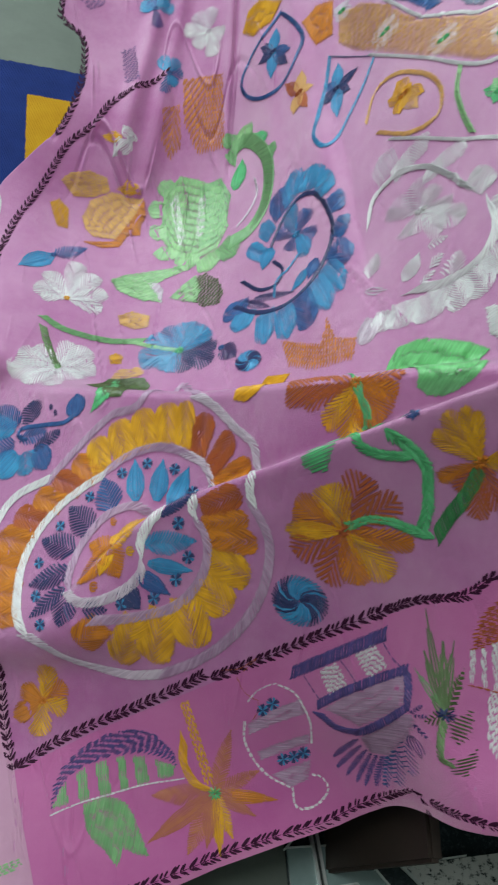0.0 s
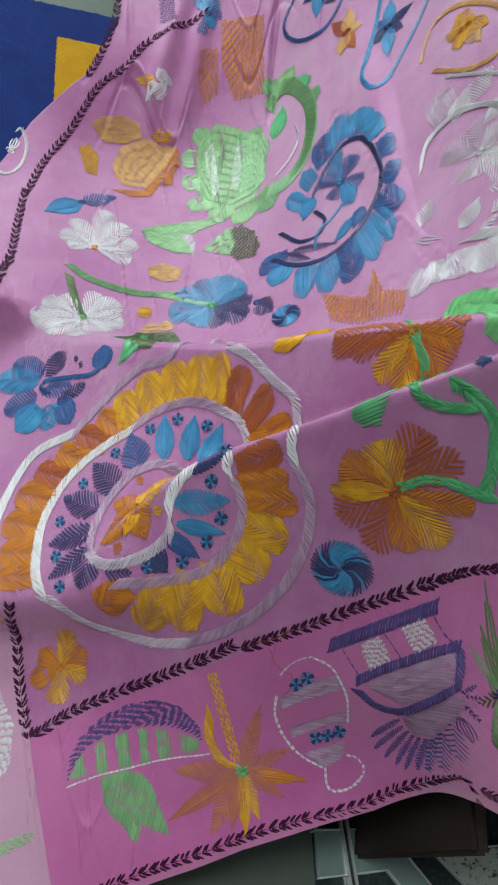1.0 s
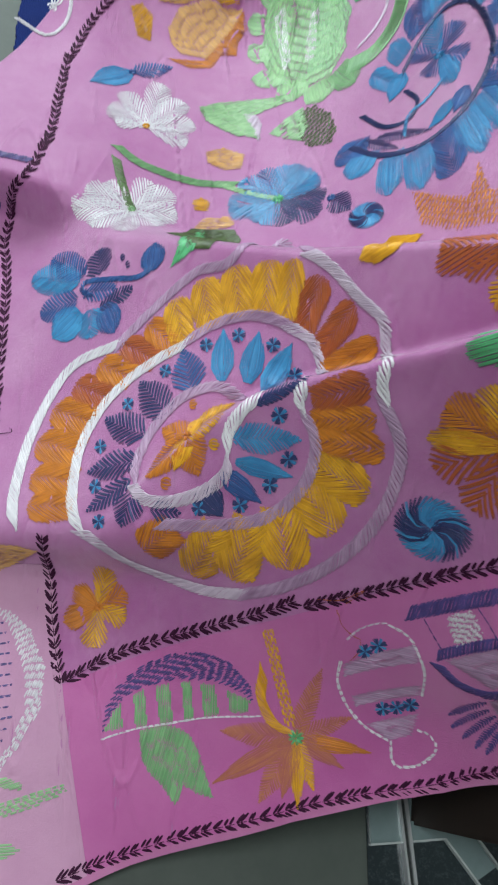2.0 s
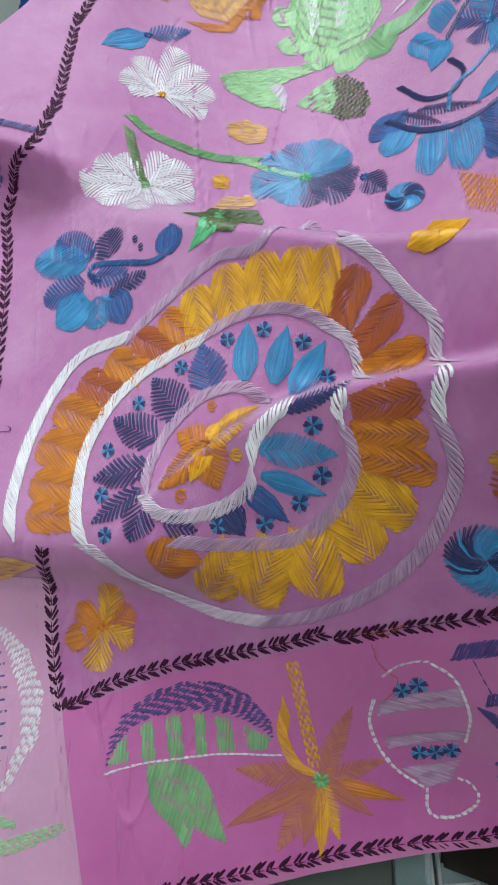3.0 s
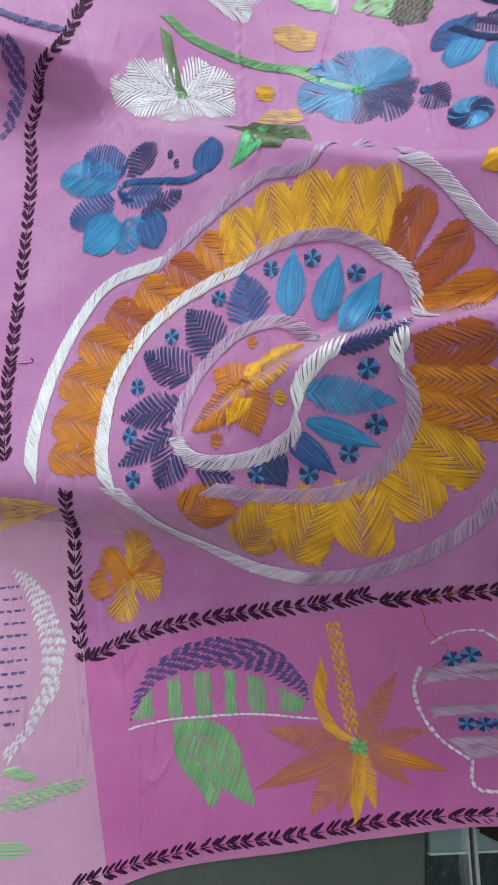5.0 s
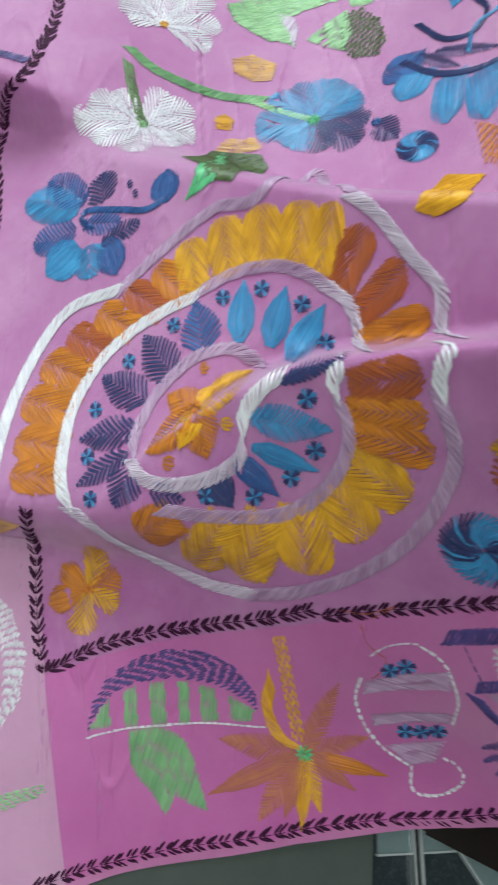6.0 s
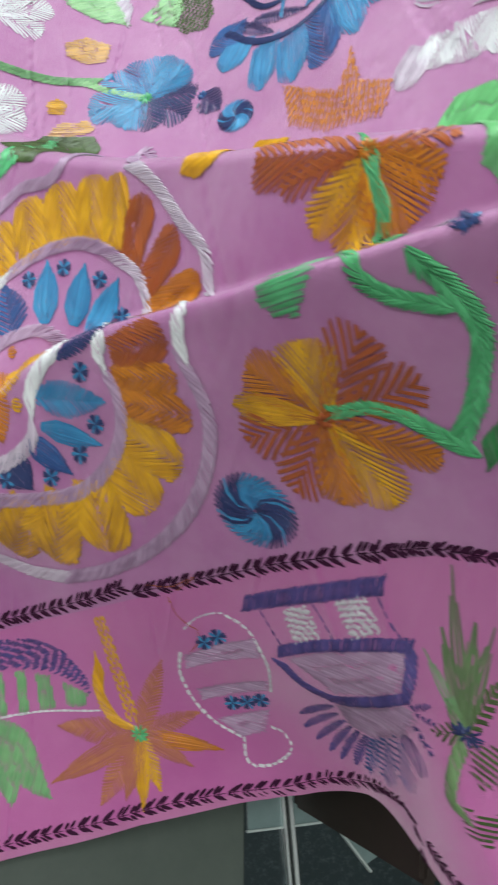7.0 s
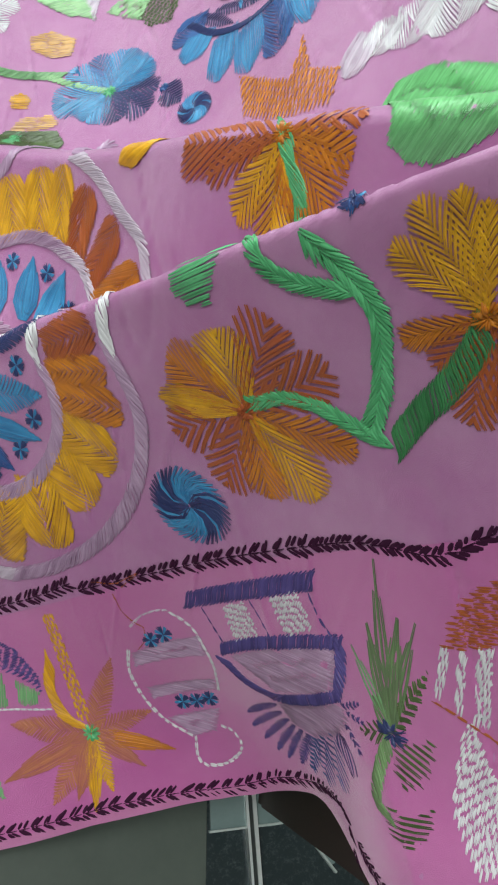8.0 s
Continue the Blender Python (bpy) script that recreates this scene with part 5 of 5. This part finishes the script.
flower("white_flower", "white flower in the top folds", (-0.0501, 0.8948), "fan", [((-0.0872, 0.9089), 0.0189, WHITE, "r"), ((-0.0691, 0.9298), 0.0174, LILAC, "r"), ((-0.0437, 0.9314), 0.0170, LILAC, "r"), ((-0.0278, 0.8814), 0.0182, WHITE, "r"), ((-0.0444, 0.8523), 0.0183, WHITE, "r"), ((-0.0722, 0.8761), 0.0187, WHITE, "r")], knot=LILAC)

# slender leaves and upper bands
leafa = rope("slender_leaf", "slender navy-edged leaf with blue star", BLUE, 0.0055, [(0.0451, 0.8455), (0.0243, 0.8327), (0.0030, 0.8162), (-0.0092, 0.7921), (-0.0019, 0.7647), (0.0179, 0.7398), (0.0391, 0.7407), (0.0566, 0.7610), (0.0658, 0.7899), (0.0451, 0.8455)], 0.0028)
flower("blue_star", "blue star flower in a slender leaf", (0.0319, 0.7975), "leaf", [((0.0384, 0.8287), 0.0077, SKY, "r"), ((0.0132, 0.7959), 0.0079, NAVY, "r"), ((0.0517, 0.7808), 0.0078, BLUE, "r"), ((0.0472, 0.7632), 0.0069, NAVY, "r"), ((0.0264, 0.7597), 0.0075, SKY, "r"), ((0.0175, 0.8175), 0.0072, NAVY, "r")], knot=NAVY)
leafb = rope("slender_leaf", "slender navy-edged leaf with blue star", SKY, 0.0055, [(0.0926, 0.7299), (0.0844, 0.6916), (0.0713, 0.6511), (0.0619, 0.6191), (0.0693, 0.5926), (0.0849, 0.5991), (0.1030, 0.6269), (0.1171, 0.6502), (0.1280, 0.6734)], 0.0028)
running("leaf_top", "navy stitched top edge", NAVY, [(0.0927, 0.7315), (0.1135, 0.7063), (0.1285, 0.6774)], 0.005, 0.0024, leafb)
flower("blue_star", "blue star flower in a slender leaf", (0.0946, 0.6776), "leaf", [((0.0998, 0.7127), 0.0065, SKY, "r"), ((0.1164, 0.6846), 0.0072, NAVY, "r"), ((0.1064, 0.6612), 0.0066, NAVY, "r"), ((0.0898, 0.6325), 0.0067, SKY, "r"), ((0.0749, 0.6643), 0.0076, NAVY, "r"), ((0.0828, 0.6934), 0.0067, BLUE, "r")], knot=NAVY)
flower("peach_star", "faint rust star between the leaves", (0.0554, 0.7052), "leaf", [((0.0608, 0.7339), 0.0075, PEACH, "r"), ((0.0473, 0.6808), 0.0081, PEACH, "r"), ((0.0421, 0.7372), 0.0063, RUST, "r"), ((0.0711, 0.7032), 0.0059, PEACH, "r"), ((0.0615, 0.6727), 0.0063, RUST, "r")], knot=RUST)
band = rope("white_cord", "white cord across the top band", WHITE, 0.004, [(0.1261, 0.6847), (0.1407, 0.6413), (0.1535, 0.6006), (0.1652, 0.5615), (0.1787, 0.5341), (0.1963, 0.5234)], 0.003)
rope("white_cord", "white cord across the band", WHITE, 0.004, [(0.1212, 0.5380), (0.1371, 0.5061), (0.1544, 0.4708), (0.1722, 0.4410)], 0.003)
rope("white_cord", "white cord along the top", WHITE, 0.004, [(0.1442, 0.7413), (0.1527, 0.7120), (0.1639, 0.6623), (0.1815, 0.6242), (0.1907, 0.6034), (0.2134, 0.5944)], 0.003)
patch("gold_band", "orange scalloped band", PEACH, [(0.1030, 0.7426), (0.1075, 0.7883), (0.1277, 0.7697), (0.1472, 0.7248), (0.1613, 0.6610), (0.1894, 0.5976), (0.2116, 0.5875), (0.1971, 0.5270), (0.1776, 0.5394), (0.1553, 0.5991), (0.1285, 0.6853)], 35, 0.0024, 0.012, None, 0.6)
patch("gold_band", "orange band in the top folds", YELLOW, [(-0.0025, 0.8701), (0.0067, 0.8950), (0.0210, 0.8911), (0.0475, 0.8618), (0.0324, 0.8437), (0.0109, 0.8464)], 60, 0.0026, 0, None, 0.85)
patch("gold_band", "orange band in the top folds", ORANGE, [(0.0673, 0.8073), (0.0853, 0.8205), (0.1035, 0.8108), (0.0987, 0.7606), (0.0800, 0.7612)], 60, 0.0026, 0, None, 0.85)
flower("green_star", "pale star flower with green heart", (0.1396, 0.6931), "round", [((0.1322, 0.7101), 0.0101, LILAC, "r"), ((0.1417, 0.7104), 0.0100, LILAC, "r"), ((0.1475, 0.6769), 0.0100, LILAC, "r"), ((0.1381, 0.6741), 0.0101, LILAC, "r")], knot=GREEN)
flower("green_star", "pale star flower with green heart", (0.1665, 0.6029), "round", [((0.1598, 0.6201), 0.0097, LILAC, "r"), ((0.1706, 0.6181), 0.0089, LILAC, "r"), ((0.1742, 0.5879), 0.0092, LILAC, "r"), ((0.1635, 0.5866), 0.0087, LILAC, "r")], knot=GREEN)
flower("green_star", "pale star flower with green heart", (0.1108, 0.7847), "round", [((0.1031, 0.7944), 0.0072, LILAC, "r"), ((0.1119, 0.7969), 0.0073, LILAC, "r"), ((0.1187, 0.7718), 0.0073, LILAC, "r"), ((0.1094, 0.7702), 0.0071, LILAC, "r")], knot=GREEN)
flower("green_star", "pale star flower with green heart", (0.1950, 0.5577), "round", [((0.1878, 0.5653), 0.0075, LILAC, "r"), ((0.1984, 0.5728), 0.0074, LILAC, "r"), ((0.2035, 0.5507), 0.0073, LILAC, "r"), ((0.1919, 0.5431), 0.0073, LILAC, "r")], knot=GREEN)
flower("gold_star", "pale gold star flower", (0.1361, 0.5778), "leaf", [((0.1268, 0.5909), 0.0081, YELLOW, "r"), ((0.1351, 0.6039), 0.0081, YELLOW, "r"), ((0.1423, 0.5834), 0.0065, YELLOW, "r"), ((0.1464, 0.5570), 0.0075, YELLOW, "r"), ((0.1405, 0.5447), 0.0062, PEACH, "r"), ((0.1303, 0.5583), 0.0065, YELLOW, "r")], knot=ORANGE)
rope("peach_ring", "pale peach ring", PEACH, 0.005, [(0.1106, 0.5900), (0.1225, 0.6218), (0.1369, 0.6158), (0.1499, 0.5790), (0.1544, 0.5444), (0.1483, 0.5164), (0.1317, 0.5249), (0.1159, 0.5615)], 0.0036)
flower("green_spray", "pale green spray flower", (0.1813, 0.4915), "leaf", [((0.1730, 0.5037), 0.0060, GREEN, "r"), ((0.1798, 0.5085), 0.0050, PALEGREEN, "r"), ((0.1902, 0.4996), 0.0059, GREEN, "r"), ((0.1881, 0.4804), 0.0059, PALEGREEN, "r"), ((0.1749, 0.4824), 0.0059, GREEN, "r")], knot=GREEN)
rope("green_stalk", "pale green stalk", PALEGREEN, 0.006, [(0.1675, 0.5514), (0.1614, 0.5262), (0.1602, 0.4956), (0.1612, 0.4676)], 0.0028)
patch("blue_leaf", "navy hatched leaf at the top", BLUE, [(0.1482, 0.7340), (0.1590, 0.7073), (0.1684, 0.6636), (0.1770, 0.6608), (0.1779, 0.6848)], 30, 0.0026)
patch("blue_leaf", "navy hatched leaf at the top", NAVY, [(0.1865, 0.6540), (0.1946, 0.6660), (0.2100, 0.6551), (0.2115, 0.6291), (0.1945, 0.6100), (0.1876, 0.6273)], 60, 0.0028)
patch("blue_leaf", "blue leaf at the top", SKY, [(0.2158, 0.6422), (0.2294, 0.6472), (0.2216, 0.6092), (0.2136, 0.6177)], 60, 0.0026)
patch("white_patch", "white hatched patch on the ridge slope", WHITE, [(0.1359, 0.2877), (0.1422, 0.2848), (0.1347, 0.2541), (0.1322, 0.2626)], 20, 0.0026)

# left side strip
rope("white_loop", "fine white loop with three petals", WHITE, 0.0035, [(-0.4089, 0.5961), (-0.3754, 0.5742), (-0.3568, 0.5887), (-0.3513, 0.6191), (-0.3575, 0.6431), (-0.3643, 0.6426)], 0.0026)
flower("white_dots", "three white satin petals", (-0.3693, 0.6138), "round", [((-0.3637, 0.6307), 0.0060, WHITE, "r"), ((-0.3737, 0.6094), 0.0061, WHITE, "r")], knot=WHITE)
rope("violet_line", "violet stitched line", VIOLET, 0.006, [(-0.4206, 0.4190), (-0.4001, 0.4110), (-0.3806, 0.4065), (-0.3637, 0.4023)], 0.0036)
patch("violet_leaf", "violet hatched leaf", VIOLET, [(-0.4178, 0.3931), (-0.4061, 0.3984), (-0.3960, 0.3847), (-0.4063, 0.3572), (-0.4102, 0.3266), (-0.4189, 0.3121)], 60, 0.0026, 0.007)
running("loose_thread", "dark loose thread end", RUST, [(-0.0791, 0.0053), (-0.0747, -0.0063), (-0.0668, -0.0136), (-0.0625, -0.0159), (-0.0623, -0.0249), (-0.0671, -0.0327)], 0.0022, 0.0006)
running("loose_thread", "dark loose thread end", RUST, [(-0.0925, 0.0117), (-0.0767, 0.0126), (-0.0625, 0.0208), (-0.0733, 0.0101)], 0.0022, 0.0006)
running("loose_thread", "dark loose thread end", PLUM, [(-0.3607, 0.1287), (-0.3496, 0.1302), (-0.3513, 0.1334)], 0.0022, 0.0006)


# ---- the floor's stone border ----
def slab(name, outline, z0, z1, mat, parent=None, label=""):
    n = len(outline)
    verts = [(x, y, z0) for x, y in outline] + [(x, y, z1) for x, y in outline]
    faces = [tuple(range(n, 2 * n)), tuple(reversed(range(n)))] + [(i, (i + 1) % n, (i + 1) % n + n, i + n) for i in range(n)]
    me = mesh_of(name, verts, faces, mat)
    me.polygons.foreach_set("use_smooth", [False] * len(me.polygons))
    return part(name, me, parent, label)


def bar(x0, y0, x1, y1, wide):
    n = math.hypot(x1 - x0, y1 - y0)
    fx, fy = -(y1 - y0) / n * wide / 2, (x1 - x0) / n * wide / 2
    return [(x0 - fx, y0 - fy), (x1 - fx, y1 - fy), (x1 + fx, y1 + fy), (x0 + fx, y0 + fy)]


slab("border_stone", [(0.040, -0.48), (0.70, -0.40), (0.60, 0.22), (-0.028, 0.106)], -0.02, 0.002, DARKTILE, floor, "polished dark granite border")
slab("border_stone", [(-0.013, -0.002), (0.036, 0.006), (0.030, 0.044), (-0.019, 0.037)], -0.01, 0.005, TEAL, floor, "grey-blue stone tile")
slab("border_stone", [(0.036, 0.006), (0.055, 0.012), (0.085, -0.018), (0.104, -0.004), (0.076, 0.025), (0.033, 0.021)], -0.01, 0.005, TEAL, floor, "grey-blue stone tile")
slab("border_stone", [(0.106, 0.031), (0.165, -0.015), (0.33, -0.02), (0.33, 0.075), (0.178, 0.046)], -0.01, 0.006, GRANITE, floor, "speckled white granite piece")
for ends in ((-0.014, -0.003, 0.055, 0.0115), (0.055, 0.0115, 0.090, -0.022), (-0.020, 0.0375, 0.030, 0.0445), (-0.021, 0.036, -0.008, 0.052), (0.076, 0.026, 0.110, -0.007), (0.105, 0.032, 0.166, -0.016), (0.106, 0.033, 0.180, 0.048)):
    slab("inlay_line", bar(*ends, 0.0016), -0.01, 0.0072, STRIP, floor)

METAL, nodes, links, b = material("brushed_metal", 0.42, 1.0)
links.new(mixed(nodes, links, noise_of(nodes, links, 90, 4, (1, 0.05, 1)), (0.85, 0.87, 0.87), (0.68, 0.71, 0.72)), b.inputs["Base Color"])
BLACKGAP = stone("dark_gap", (0.010, 0.014, 0.015), (0.02, 0.025, 0.025), 90, 0.5)
track = slab("metal_strip", bar(-0.006, 0.125, 0.092, -0.36, 0.0072), 0.0, 0.0078, BLACKGAP)
tagged(track, "twin-ridged thin metal strip laid across the stone floor", "metal strip")
for shift, wide in ((-0.0030, 0.0020), (0.0030, 0.0030)):
    slab("ridge", bar(-0.006 + shift, 0.125, 0.092 + shift, -0.36, wide), 0.0, 0.0095, METAL, track)

# ---- the woven mat ----
def woven(name, a, c):
    m, nodes, links, b = material(name, 0.85)
    links.new(mixed(nodes, links, ramp(nodes, links, noise_of(nodes, links, 25, 5), 0.3, 0.7), a, c), b.inputs["Base Color"])
    w = nodes.new("ShaderNodeTexWave")
    w.inputs["Scale"].default_value, w.inputs["Distortion"].default_value = 130, 1.5
    links.new(nodes.new("ShaderNodeTexCoord").outputs["Object"], w.inputs[0])
    bump(nodes, links, b, w.outputs["Fac"], 0.5, 0.0012)
    b.inputs["Specular IOR Level"].default_value = 0.15
    return m


MATBLUE, MATGOLD = woven("blue_weave", (0.006, 0.018, 0.115), (0.009, 0.026, 0.15)), woven("gold_weave", (0.42, 0.21, 0.008), (0.48, 0.26, 0.012))


def weave_outline(u0, v0, u1, v1, jag, steps):
    """A rectangle whose edges step in and out with the weave."""
    rng = random.Random(int(steps))
    out = []
    for (a, c), (e, f) in (((u0, v0), (u1, v0)), ((u1, v0), (u1, v1)), ((u1, v1), (u0, v1)), ((u0, v1), (u0, v0))):
        n = math.hypot(e - a, f - c)
        nx, ny = (f - c) / n, -(e - a) / n
        for i in range(steps):
            k = jag * (rng.random() - 0.5 + 0.5 * (i % 2))
            out.append((a + (e - a) * i / steps + nx * k, c + (f - c) * i / steps + ny * k))
    turn = radians(9.6)
    return [(-0.592 + x * math.cos(turn) + y * math.sin(turn), 1.212 + x * math.sin(turn) - y * math.cos(turn)) for x, y in out][::-1]


mat_rug = slab("floor_mat", weave_outline(0, 0, 0.62, 0.62, 0.003, 110), 0.0, 0.006, MATBLUE)
tagged(mat_rug, "deep blue woven floor mat with golden yellow squares", "floor mat")
for u in (0.092, 0.36):
    for v in (0.086, 0.35):
        slab("gold_square", weave_outline(u, v, u + 0.16, v + 0.17, 0.002, 60), 0.004, 0.0072, MATGOLD, mat_rug, "golden yellow woven square")

# ---- the low bench under the cloth ----
WOOD, nodes, links, b = material("dark_wood", 0.65)
links.new(mixed(nodes, links, noise_of(nodes, links, 14, 6, (1, 12, 12)), (0.014, 0.008, 0.006), (0.026, 0.014, 0.009)), b.inputs["Base Color"])
bench = tagged(new("low_bench"), "low dark-stained wooden bench hidden under the cloth", "bench")
bench.location = (0.15, 0.24, 0)
for name, dims in (("end_panel", (0.022, 0.034, 0.019, 0.40, 0.0, 0.235)), ("end_panel", (0.30, 0.316, 0.05, 0.40, 0.0, 0.270)), ("seat_board", (0.015, 0.33, 0.06, 0.41, 0.270, 0.288)), ("stretcher", (0.034, 0.30, 0.26, 0.29, 0.03, 0.09))):
    ob = part(name, box(name, dims[0] - 0.15, dims[1] - 0.15, dims[2] - 0.24, dims[3] - 0.24, dims[4], dims[5], WOOD, 0.003), bench)
    if name == "end_panel":  # the ends rake forward a little: a shear of the board
        for v in ob.data.vertices:
            v.co.y -= 0.114 * v.co.z
